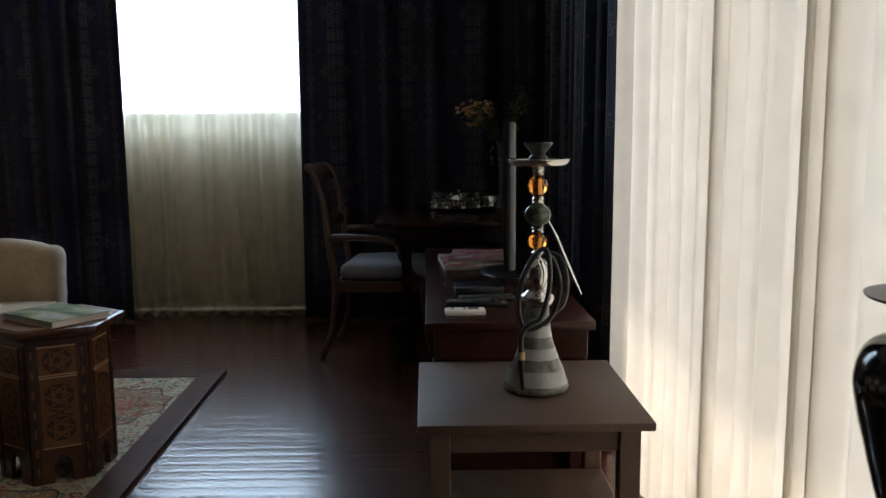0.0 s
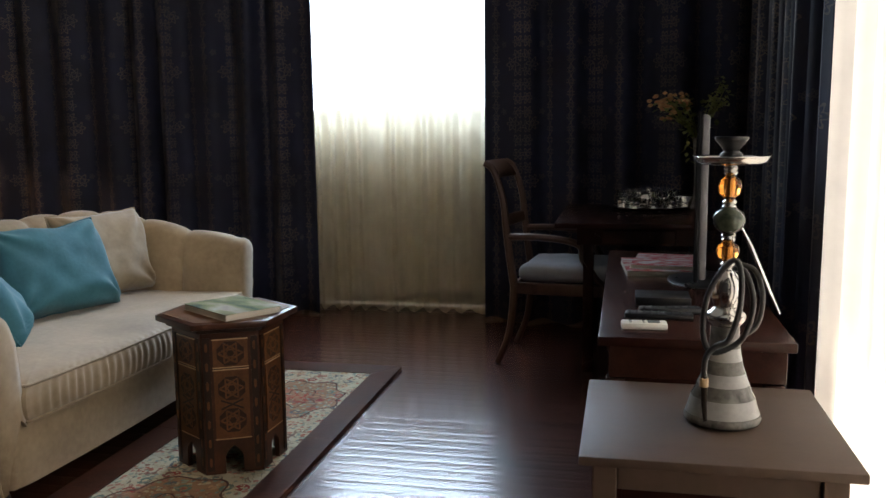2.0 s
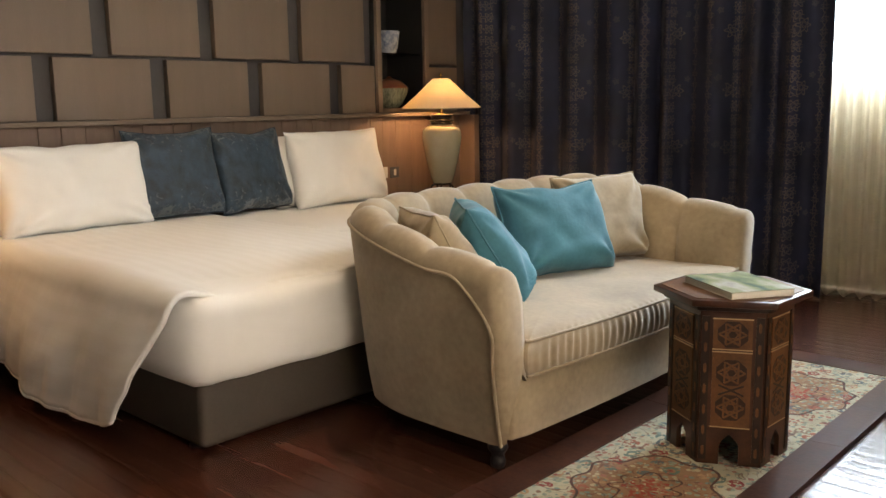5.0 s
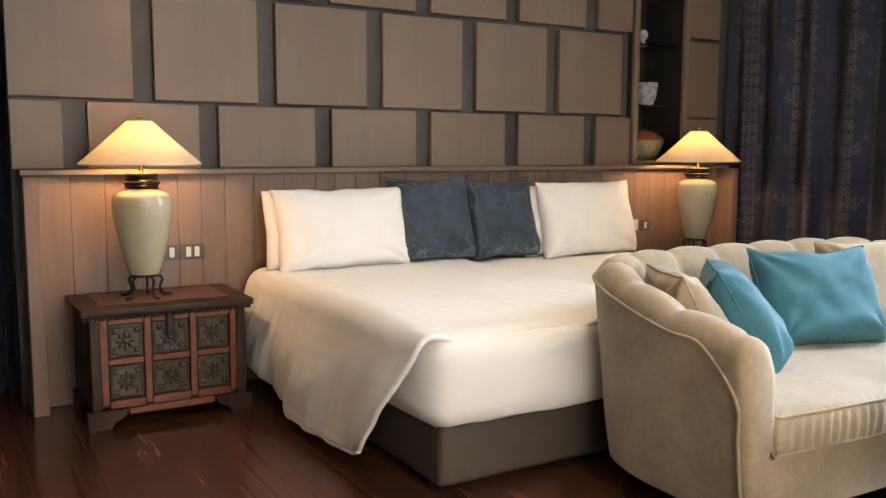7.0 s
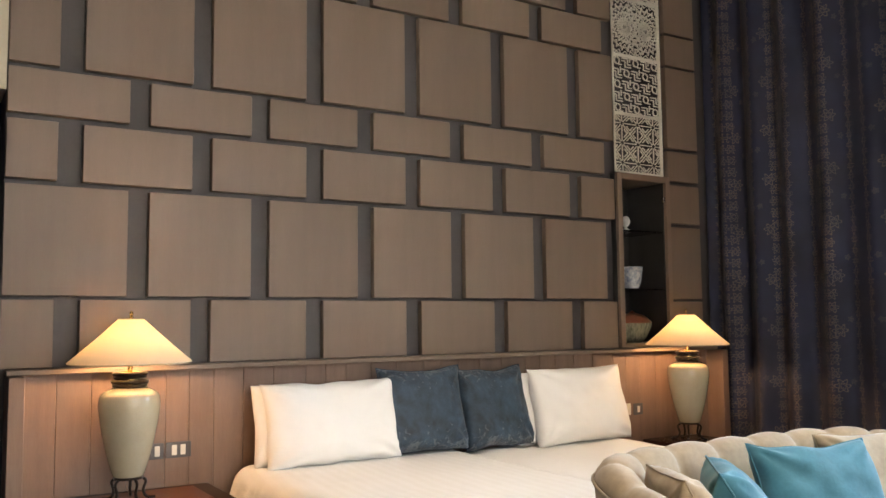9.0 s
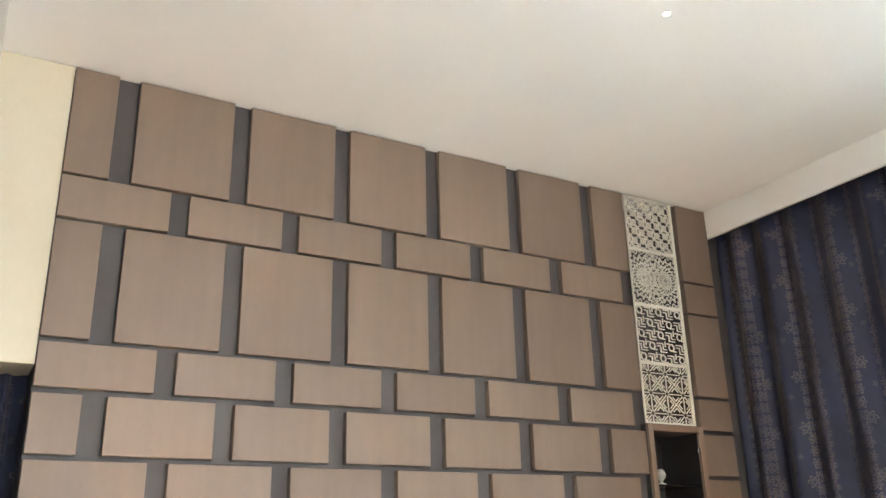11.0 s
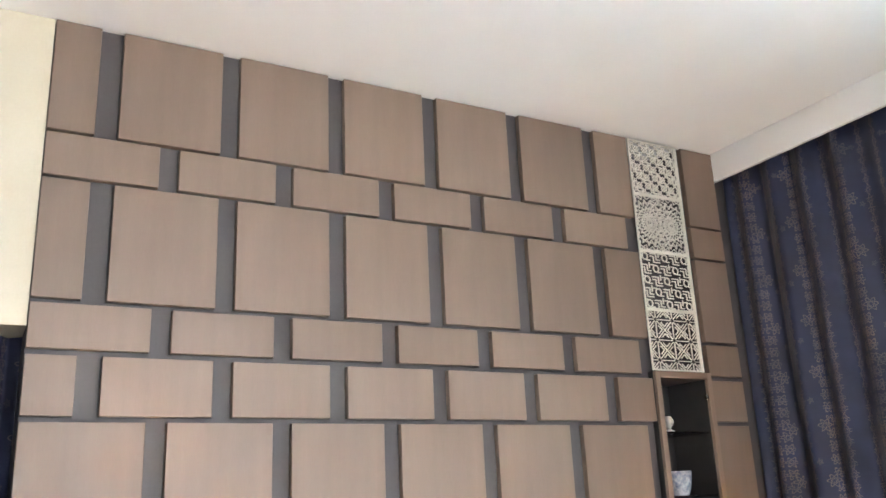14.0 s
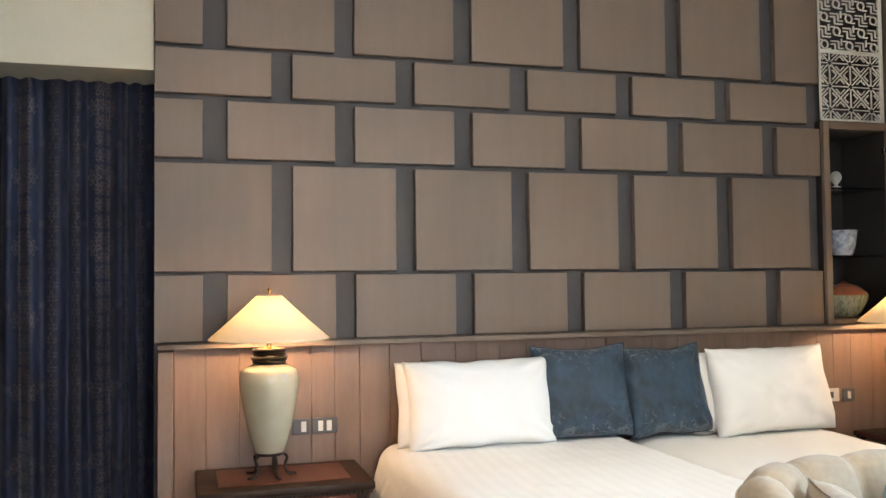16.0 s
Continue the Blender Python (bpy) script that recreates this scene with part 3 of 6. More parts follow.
def lattice():
    """Four square fretwork tiles, each with its own pattern of bars."""
    ob = thing("lattice_screen", "white fretwork screen of four geometric tiles", "screen", (-4.452, 5.428, 2.462))
    W, Hh, n = 0.475, 1.765, 4
    part("backing", box((-0.30, 0.0, 0), (-0.28, 0.53, Hh + 0.005)), M_BACK, ob, "dark recess board")
    h = Hh / n
    d = 0.010

    def strip(bm, p, q, w):
        (a, b), (c, e) = p, q
        L = math.hypot(c - a, e - b)
        if L < 0.002:
            return
        ny, nz = -(e - b) / L * w / 2, (c - a) / L * w / 2
        pts = [(a + ny, b + nz), (c + ny, e + nz), (c - ny, e - nz), (a - ny, b - nz)]
        f = [bm.verts.new((d / 2, y, z)) for y, z in pts]
        g = [bm.verts.new((-d / 2, y, z)) for y, z in pts]
        bm.faces.new(f)
        bm.faces.new(g[::-1])
        for k in range(4):
            bm.faces.new((f[k], f[(k + 1) % 4], g[(k + 1) % 4], g[k]))

    for t in range(n):
        bm = bmesh.new()
        z0 = t * h
        e = 0.012
        for p, q in (((0, z0 + e / 2), (W, z0 + e / 2)), ((0, z0 + h - e / 2), (W, z0 + h - e / 2)), ((e / 2, z0), (e / 2, z0 + h)), ((W - e / 2, z0), (W - e / 2, z0 + h))):
            strip(bm, p, q, e)
        cols, rows = ((3, 3), (5, 5), (4, 4), (6, 6))[t]
        cw, ch = W / cols, h / rows
        w = (0.0054, 0.0072, 0.0046, 0.0056)[t]

        def line(a, b, c, g):
            strip(bm, (min(max(a, 0.004), W - 0.004), z0 + min(max(b, 0.004), h - 0.004)), (min(max(c, 0.004), W - 0.004), z0 + min(max(g, 0.004), h - 0.004)), w)

        for i in range(cols):
            for j in range(rows):
                cx, cz = (i + 0.5) * cw, (j + 0.5) * ch
                X, Z = cw / 2, ch / 2
                if t == 0:      # eight-rayed stars
                    for k in range(8):
                        a = math.pi * k / 4
                        far = 1.41 if k % 2 else 1.0
                        line(cx + 0.2 * X * math.cos(a), cz + 0.2 * Z * math.sin(a), cx + X * far * math.cos(a), cz + Z * far * math.sin(a))
                        if k % 2:
                            for o in (-0.24, 0.24):
                                ox, oz = -o * X * math.sin(a), o * Z * math.cos(a)
                                line(cx + ox + 0.6 * X * math.cos(a), cz + oz + 0.6 * Z * math.sin(a), cx + ox + 1.2 * X * math.cos(a), cz + oz + 1.2 * Z * math.sin(a))
                elif t == 1:    # keys and circles
                    s = 1 if (i + j) % 2 else -1
                    if s < 0:
                        for k in range(8):
                            a, b = math.pi * k / 4, math.pi * (k + 1) / 4
                            line(cx + 0.55 * X * math.cos(a), cz + 0.55 * X * math.sin(a), cx + 0.55 * X * math.cos(b), cz + 0.55 * X * math.sin(b))
                        line(cx - X, cz + 0.62 * Z, cx - 0.3 * X, cz + 0.62 * Z)
                        line(cx + X, cz - 0.62 * Z, cx + 0.3 * X, cz - 0.62 * Z)
                    else:
                        line(cx - X, cz + 0.55 * Z, cx + 0.25 * X, cz + 0.55 * Z)
                        line(cx + 0.25 * X, cz + 0.55 * Z, cx + 0.25 * X, cz - 0.45 * Z)
                        line(cx - 0.3 * X, cz + 0.1 * Z, cx - 0.3 * X, cz - 0.9 * Z)
                        line(cx - 0.3 * X, cz - 0.9 * Z, cx + X, cz - 0.9 * Z)
                        line(cx - X, cz + 0.1 * Z, cx - 0.3 * X, cz + 0.1 * Z)
                        line(cx + 0.25 * X, cz - 0.45 * Z, cx + X, cz - 0.45 * Z)
                        line(cx + 0.72 * X, cz + Z, cx + 0.72 * X, cz)
                elif t == 2:    # rosette rays
                    for (ox, oz) in ((-0.45, 0.0), (0.45, 0.0)):
                        px, pz = W / 2 + ox * W / 2, h / 2
                        if i == 0:
                            for k in range(5):
                                a = 2 * math.pi * (k + 5 * j) / 20
                                for r0, r1, da in ((0.018, 0.050, 0.2), (0.050, 0.090, -0.157), (0.090, 0.130, 0.157), (0.130, 0.185, -0.157), (0.185, 0.26, 0.157)):
                                    line(px + r0 * math.cos(a), pz + r0 * math.sin(a), px + r1 * math.cos(a + da), pz + r1 * math.sin(a + da))
                                    line(px + r0 * math.cos(a), pz + r0 * math.sin(a), px + r1 * math.cos(a - da), pz + r1 * math.sin(a - da))
                                for r2 in (0.030, 0.070, 0.110, 0.158, 0.215):
                                    line(px + r2 * math.cos(a), pz + r2 * math.sin(a), px + r2 * math.cos(a + 0.314), pz + r2 * math.sin(a + 0.314))
                else:           # interlaced ovals and small rings
                    def oval(ox, oz, ra, rb, steps=10):
                        for k in range(steps):
                            a, b = 2 * math.pi * k / steps, 2 * math.pi * (k + 1) / steps
                            line(ox + ra * math.cos(a), oz + rb * math.sin(a), ox + ra * math.cos(b), oz + rb * math.sin(b))

                    oval(cx, cz, 0.26 * X, 0.26 * Z, 8)
                    if (i + j) % 2:
                        oval(cx - X, cz, 0.72 * X, 0.30 * Z)
                        oval(cx, cz - Z, 0.30 * X, 0.72 * Z)
                    for sx in (-1, 1):
                        for sz in (-1, 1):
                            line(cx + 0.2 * X * sx, cz + 0.2 * Z * sz, cx + X * sx, cz + Z * sz)
                            line(cx + X * sx, cz + 0.35 * Z * sz, cx + 0.35 * X * sx, cz + Z * sz)
        part("fret_tile", bm, M_LATTICE, ob, smooth=False)
    part("edge_strip", box((-0.012, W + 0.001, 0), (0.006, W + 0.016, Hh), 0.002, 1), M_LATTICE, ob, "white edging strip")


lattice()

# ---- bed ----


def soft_box(a, b, r, n=(14, 14, 6), seed=0, amp=0.006, freq=3.0, drop=None):
    """A padded block: rounded edges and a gently uneven skin."""
    bm = bmesh.new()
    bmesh.ops.create_cube(bm, size=2.0)
    bmesh.ops.subdivide_edges(bm, edges=bm.edges, cuts=15, use_grid_fill=True)
    half = [(b[i] - a[i]) / 2 for i in range(3)]
    mid = [(b[i] + a[i]) / 2 for i in range(3)]
    for v in bm.verts:
        p = Vector([v.co[i] * half[i] for i in range(3)])
        core = Vector([max(-half[i] + r, min(half[i] - r, p[i])) for i in range(3)])
        off = p - core
        # spread the cube's corner over the rounding
        if off.length > 1e-9:
            m = max(abs(c) for c in off)
            off = off.normalized() * m
        q = core + off + Vector(mid)
        nz = noise.noise(q * freq + Vector((seed, 0, 0))) * amp + noise.noise(q * freq * 4 + Vector((0, seed, 0))) * amp * 0.4
        q += (off.normalized() if off.length > 1e-9 else Vector((0, 0, 0))) * nz
        if drop:
            q = drop(q)
        v.co = q
    return bm


def bed(y0, y1, name_label):
    ob = thing("bed", name_label, "bed", (-4.33, y0, 0), group="twin beds pushed together")
    w, L = y1 - y0, 1.88
    inset = 0.085 if y0 < 3 else 0.02
    part("bed_base", box((0.02, inset, 0.012), (L - 0.025, w - 0.005, 0.262), 0.03, 4), M_BASE, ob, "taupe panelled bed base")
    for x in (0.15, L - 0.12):
        for y in (0.12, w - 0.12):
            part("foot", lathe([(0.03, 0), (0.03, 0.016)], 16, at=(x, y, 0)), M_BLACK, ob)
    mat = part("mattress", soft_box((0.01, 0.0, 0.245), (L + 0.072, w, 0.612), 0.10, seed=y0, amp=0.014), M_SHEET, ob, "white fitted sheet over the mattress")
    mat.data.set_sharp_from_angle(angle=radians(120))
    return ob


bed(2.60, 3.86, "bed made up with white linen on a taupe base")
bed(3.875, 5.12, "second bed with white linen pushed against the first")


def satin_stripes():
    """White cotton with woven satin stripes along the bed."""
    m = surf("striped_duvet_cotton", (0.86, 0.845, 0.81), (0.90, 0.885, 0.85), 0.7, 3, 26, 0.12, dist=0.006)
    nt = m.node_tree
    b = nt.nodes["Principled BSDF"]
    was = b.inputs["Base Color"].links[0].from_socket
    wave = put(nt, "ShaderNodeTexWave", inputs={"Scale": 8.5, "Distortion": 0.15, "Detail Scale": 0.3})
    wave.bands_direction = "Y"
    nt.links.new(coords(nt, (1, 1, 1), True), wave.inputs["Vector"])
    tone = ramp(nt, wave.outputs[1], [(0.40, (0.982, 0.980, 0.975)), (0.60, (1, 1, 1))])
    mul = put(nt, "ShaderNodeMix", blend="MULTIPLY", inputs={0: 1.0})
    nt.links.new(was, mul.inputs[6])
    nt.links.new(tone, mul.inputs[7])
    nt.links.new(mul.outputs[2], b.inputs["Base Color"])
    gloss = put(nt, "ShaderNodeMapRange", inputs={3: 0.8, 4: 0.6})
    nt.links.new(wave.outputs[1], gloss.inputs[0])
    nt.links.new(gloss.outputs[0], b.inputs["Roughness"])
    return m


M_DUVET = satin_stripes()


def duvet():
    """A white duvet laid over the first bed, hanging down its free side to a point."""
    def place(i, j):
        u, v = i / 119, j / 80
        # the hang grows towards the foot of the bed and ends in a point
        hang = 0.335 + 0.175 * min(1.0, u / 0.55) ** 0.8 - 0.055 * max(0.0, (u - 0.86) / 0.14) ** 2
        total = 1.22 + hang
        s = v * total
        slant = max(0.0, (s - 1.20) / (total - 1.20))
        x = -4.30 + u * (1.885 - 0.30 * slant ** 1.3)
        top = 0.620 + 0.010 * noise.noise(Vector((x * 2.2, s * 2.2, 3)))
        r = 0.085
        if s < 1.22 - r:
            y, z = 3.80 - s, top
        elif s < 1.22 + r * 0.57:
            a = (s - (1.22 - r)) / r
            y, z = 2.565 + r - r * math.sin(min(a, 1.57)), top - r * (1 - math.cos(min(a, 1.57)))
        else:
            d = s - (1.22 + r * 0.57)
            deep = min(1.0, d / 0.25)
            wave = (0.016 * math.sin(x * 10 + 1.2 * math.sin(x * 3)) + 0.006 * math.sin(x * 27 + d * 9)) * deep
            y, z = 2.565 - 0.05 * math.sin(min(1.0, d / 0.42) * math.pi * 0.75) - 0.06 * d + wave - 0.04 * d * u, top - r - d
            # soft diagonal creases drawn towards the hanging point
            y += 0.011 * deep * noise.noise(Vector((x * 5 + d * 11, (x * 0.6 - d) * 3, 4)))
        # at the foot it lies down into the sheet, and lifts only at the free corner
        z -= 0.052 * min(1.0, max(0.0, (u - 0.70) / 0.30)) ** 2 * max(0.0, min(1.0, (1.20 - s) / 0.16))
        z += 0.004 * noise.noise(Vector((x * 9, s * 7, 1)))
        if s > 1.25:
            y += 0.010 * (1.2 - u) * noise.noise(Vector((x * 17 + s * 5, s * 2.5, 7))) + 0.004 * noise.noise(Vector((x * 30 + s * 12, s * 4, 2)))
        return Vector((x, y, max(z, 0.05))), (u, v)
    ob = part("duvet", grid_mesh(120, 81, place), M_DUVET)
    so = ob.modifiers.new("padding", "SOLIDIFY")
    so.thickness, so.offset = 0.020, 1
    part("hem", tube([place(119, j)[0] + Vector((0.000, -0.006, 0.006)) for j in range(67, 81)], 0.006, 8), M_DUVET, ob, "stitched white hem")
    part("hem", tube([place(i, 80)[0] + Vector((0, -0.010, 0.0)) for i in range(119)], 0.012, 8), M_DUVET, ob, "stitched white hem")
    return tagged(ob, "white duvet spread over the bed and hanging down its side", "duvet")


duvet()


def pillow(name, mat, at, size, lean, turn, label, seed, tuck=0.13, seam=0.0, sag=0.0):
    """A stuffed cushion: pinched edges, pointed corners, creases that run in from the corners."""
    w, h, d = size
    n = 40

    def side(sign):
        def place(i, j):
            a, b = i / n * 2 - 1, j / n * 2 - 1
            pinch = 1 - tuck * (1 - a * a) * abs(b) ** 3
            pinch2 = 1 - tuck * (1 - b * b) * abs(a) ** 3
            x, z = a * w / 2 * pinch2, b * h / 2 * pinch
            full = max(0.0, (1 - a ** 4) * (1 - b ** 4)) ** 0.5
            q = Vector((x * 5 + seed, z * 5, sign * 3 + seed))
            crease = 0.15 * noise.noise(q) + 0.08 * noise.noise(q * 2.4)
            for ca, cb in ((-1, -1), (-1, 1), (1, -1), (1, 1)):
                da, db = ca - a, cb - b
                far = math.hypot(da, db)
                ang = math.atan2(abs(db), abs(da) + 1e-6)
                crease += 0.26 * math.exp(-(far / 0.55) ** 2) * math.sin(ang * 9 + seed * 2.3 + ca + 2 * cb) * min(1.0, far * 4)
            crease += 0.12 * max(0.0, noise.noise(Vector((x * 3 + z * 10 + seed, z * 4 - x * 3, seed + sign)))) * (1 - a * a)
            y = sign * d / 2 * full * (1 + crease) * (1 - 0.25 * b)
            x += 0.012 * noise.noise(Vector((z * 7, seed, 5))) * abs(a) ** 2
            z += 0.012 * noise.noise(Vector((x * 7, seed, 9))) * abs(b) ** 2
            z -= sag * (1 - a * a) * max(0.0, b) ** 2
            return Vector((x, y, z + h / 2)), (a, b)
        return place

    bm = grid_mesh(n + 1, n + 1, side(1))
    grid_mesh(n + 1, n + 1, side(-1), bm=bm)
    bmesh.ops.remove_doubles(bm, verts=bm.verts, dist=0.0006)
    ob = part(name, bm, mat)
    ob.data.set_sharp_from_angle(angle=radians(100))
    ob.matrix_basis = pose(*at, lean, 0, turn)
    if seam:
        rim = [(k, 0) for k in range(n)] + [(n, k) for k in range(n)] + [(n - k, n) for k in range(n)] + [(0, n - k) for k in range(n)]
        part("seam", tube([side(1)(i, j)[0] for i, j in rim], seam, 6, closed=True), mat, ob)
    return tagged(ob, label, "pillow" if "pillow" in name else "cushion")


def devore():
    """Crushed velvet with paler burnt-out sprigs along its top and bottom."""
    m = surf("slate_blue_devore_velvet", (0.004, 0.010, 0.019), (0.040, 0.078, 0.122), 0.5, 8, 30, 0.8, sheen=0.16, dist=0.012)
    nt = m.node_tree
    b = nt.nodes["Principled BSDF"]
    was = b.inputs["Base Color"].links[0].from_socket
    at = coords(nt, (1, 1, 1), True)
    sep = put(nt, "ShaderNodeSeparateXYZ")
    nt.links.new(at, sep.inputs[0])
    n = put(nt, "ShaderNodeTexNoise", inputs={"Scale": 7.0, "Detail": 3.0, "Distortion": 1.2})
    nt.links.new(at, n.inputs["Vector"])
    high = put(nt, "ShaderNodeMath", op="ABSOLUTE")
    nt.links.new(sep.outputs[1], high.inputs[0])
    add = put(nt, "ShaderNodeMath", op="MULTIPLY_ADD", inputs={1: 0.30})
    nt.links.new(high.outputs[0], add.inputs[0])
    nt.links.new(n.outputs[0], add.inputs[2])
    mask = ramp(nt, add.outputs[0], [(0.80, (0, 0, 0)), (0.86, (0.6, 0.6, 0.6))])
    mix = put(nt, "ShaderNodeMix", blend="MIX", inputs={7: (0.16, 0.185, 0.21, 1)})
    nt.links.new(mask, mix.inputs[0])
    nt.links.new(was, mix.inputs[6])
    nt.links.new(mix.outputs[2], b.inputs["Base Color"])
    return m


M_DEVORE = devore()
# local +y of a cushion faces away from its leaning side
pillow("bed_pillow", M_SHEET, (-4.09, 3.05, 0.632), (0.80, 0.45, 0.19), 13, -88, "white bed pillow leaning on the headboard", 1.0, 0.05)
pillow("bed_pillow", M_SHEET, (-4.16, 3.01, 0.632), (0.80, 0.43, 0.17), 10, -91, "white bed pillow behind another pillow", 6.0, 0.05)
pillow("velvet_cushion", M_DEVORE, (-4.11, 3.62, 0.640), (0.54, 0.50, 0.17), 15, -93, "slate blue crushed velvet cushion on the bed", 2.0, 0.06, seam=0.004, sag=0.015)
pillow("velvet_cushion", M_DEVORE, (-4.11, 4.13, 0.625), (0.52, 0.50, 0.17), 16, -86, "slate blue crushed velvet cushion on the bed", 3.0, 0.06, seam=0.004, sag=0.015)
pillow("bed_pillow", M_SHEET, (-4.08, 4.78, 0.605), (0.82, 0.49, 0.19), 13, -86, "white bed pillow leaning on the headboard", 4.0, 0.05)
pillow("bed_pillow", M_SHEET, (-4.17, 4.70, 0.605), (0.82, 0.46, 0.16), 10, -89, "white bed pillow behind another pillow", 5.0, 0.05)

# ---- table lamps, chest, side stand ----
LAMP_WATTS = 7.3


def table_lamp(at, scale, label):
    ob = thing("table_lamp", label, "lamp", at, group="pair of bedside lamps")
    k = scale
    ring = [(r * k, z * k) for r, z in [(0.068, 0.115), (0.075, 0.13), (0.099, 0.21), (0.124, 0.32), (0.140, 0.42), (0.141, 0.465), (0.130, 0.50), (0.095, 0.522), (0.062, 0.53)]]
    part("vase", lathe(smooth_rings(ring), 48), M_CERAMIC, ob, "cream celadon glazed vase body")
    bm = lathe([(0.066 * k, 0.102 * k), (0.066 * k, 0.114 * k)], 32)
    part("stand_plate", bm, M_BRONZE, ob)
    for n in range(5):
        a = 2 * math.pi * n / 5 + 0.3
        pts = [(r * k * math.cos(a), r * k * math.sin(a), z * k) for r, z in ((0.060, 0.105), (0.082, 0.085), (0.070, 0.045), (0.085, 0.012), (0.125, 0.006))]
        part("stand_leg", tube(spline(pts, 4), 0.007 * k, 8), M_BRONZE, ob)
    for z, r in ((0.537, 0.070), (0.556, 0.078), (0.575, 0.066), (0.592, 0.072)):
        tilt = 0.08 * math.sin(z * 90)
        pts = [(r * k * math.cos(a), r * k * math.sin(a), (z + 0.05 * tilt * math.cos(a)) * k) for a in [2 * math.pi * q / 28 for q in range(28)]]
        part("collar_ring", tube(pts, 0.0095 * k, 8, closed=True), M_BRONZE, ob, "dark twisted collar ring")
    part("neck", lathe([(0.058 * k, 0.527 * k), (0.058 * k, 0.60 * k), (0.03 * k, 0.605 * k), (0.012 * k, 0.61 * k), (0.012 * k, 0.66 * k), (0.02 * k, 0.662 * k), (0.02 * k, 0.70 * k)], 24), M_BRASS, ob)
    m, nt, b = nodes_of("lamp_shade_linen")
    b.inputs["Base Color"].default_value = (0.78, 0.71, 0.57, 1)
    b.inputs["Roughness"].default_value = 0.9
    out = nt.nodes["Material Output"]
    tr = put(nt, "ShaderNodeBsdfTranslucent", inputs={0: (0.93, 0.84, 0.64, 1)})
    mx = put(nt, "ShaderNodeMixShader", inputs={0: 0.38})
    nt.links.new(b.outputs[0], mx.inputs[1])
    nt.links.new(tr.outputs[0], mx.inputs[2])
    nt.links.new(mx.outputs[0], out.inputs[0])
    sh = part("shade", lathe([(0.282 * k, 0.640 * k), (0.283 * k, 0.648 * k), (0.226 * k, 0.697 * k), (0.168 * k, 0.748 * k), (0.110 * k, 0.802 * k), (0.058 * k, 0.852 * k)], 56, cap=False), m, ob, "warm glowing cone shade")
    so = sh.modifiers.new("cloth_thickness", "SOLIDIFY")
    so.thickness = 0.002
    for r, z in ((0.282, 0.643), (0.059, 0.852)):
        part("shade_rim", tube([(r * k * math.cos(a), r * k * math.sin(a), z * k) for a in [2 * math.pi * q / 48 for q in range(48)]], 0.003, 6, closed=True), M_CERAMIC, ob)
    part("finial", lathe(smooth_rings([(0.004 * k, 0.70 * k), (0.004 * k, 0.85 * k), (0.012 * k, 0.857 * k), (0.005 * k, 0.866 * k), (0.010 * k, 0.876 * k), (0.002 * k, 0.89 * k)], 3), 16), M_BRASS, ob, "small brass finial")
    bulb = part("bulb", lathe(smooth_rings([(0.014 * k, 0.70 * k), (0.03 * k, 0.74 * k), (0.032 * k, 0.765 * k), (0.018 * k, 0.795 * k), (0.002 * k, 0.80 * k)]), 20), glow("lamp_bulb", (1.0, 0.66, 0.30), 6.0), ob, "glowing warm bulb")
    bulb.visible_shadow = False
    w = Vector(at)
    lamp("lamp_light", "POINT", pose(w.x, w.y, w.z + 0.745 * k), LAMP_WATTS, (1.0, 0.62, 0.32), radius=0.035)
    return ob


table_lamp((-4.12, 1.985, 0.562), 1.0, "cream vase table lamp with glowing cone shade on a chest")
table_lamp((-4.05, 5.68, 0.562), 1.0, "cream vase table lamp with glowing cone shade by the curtain")


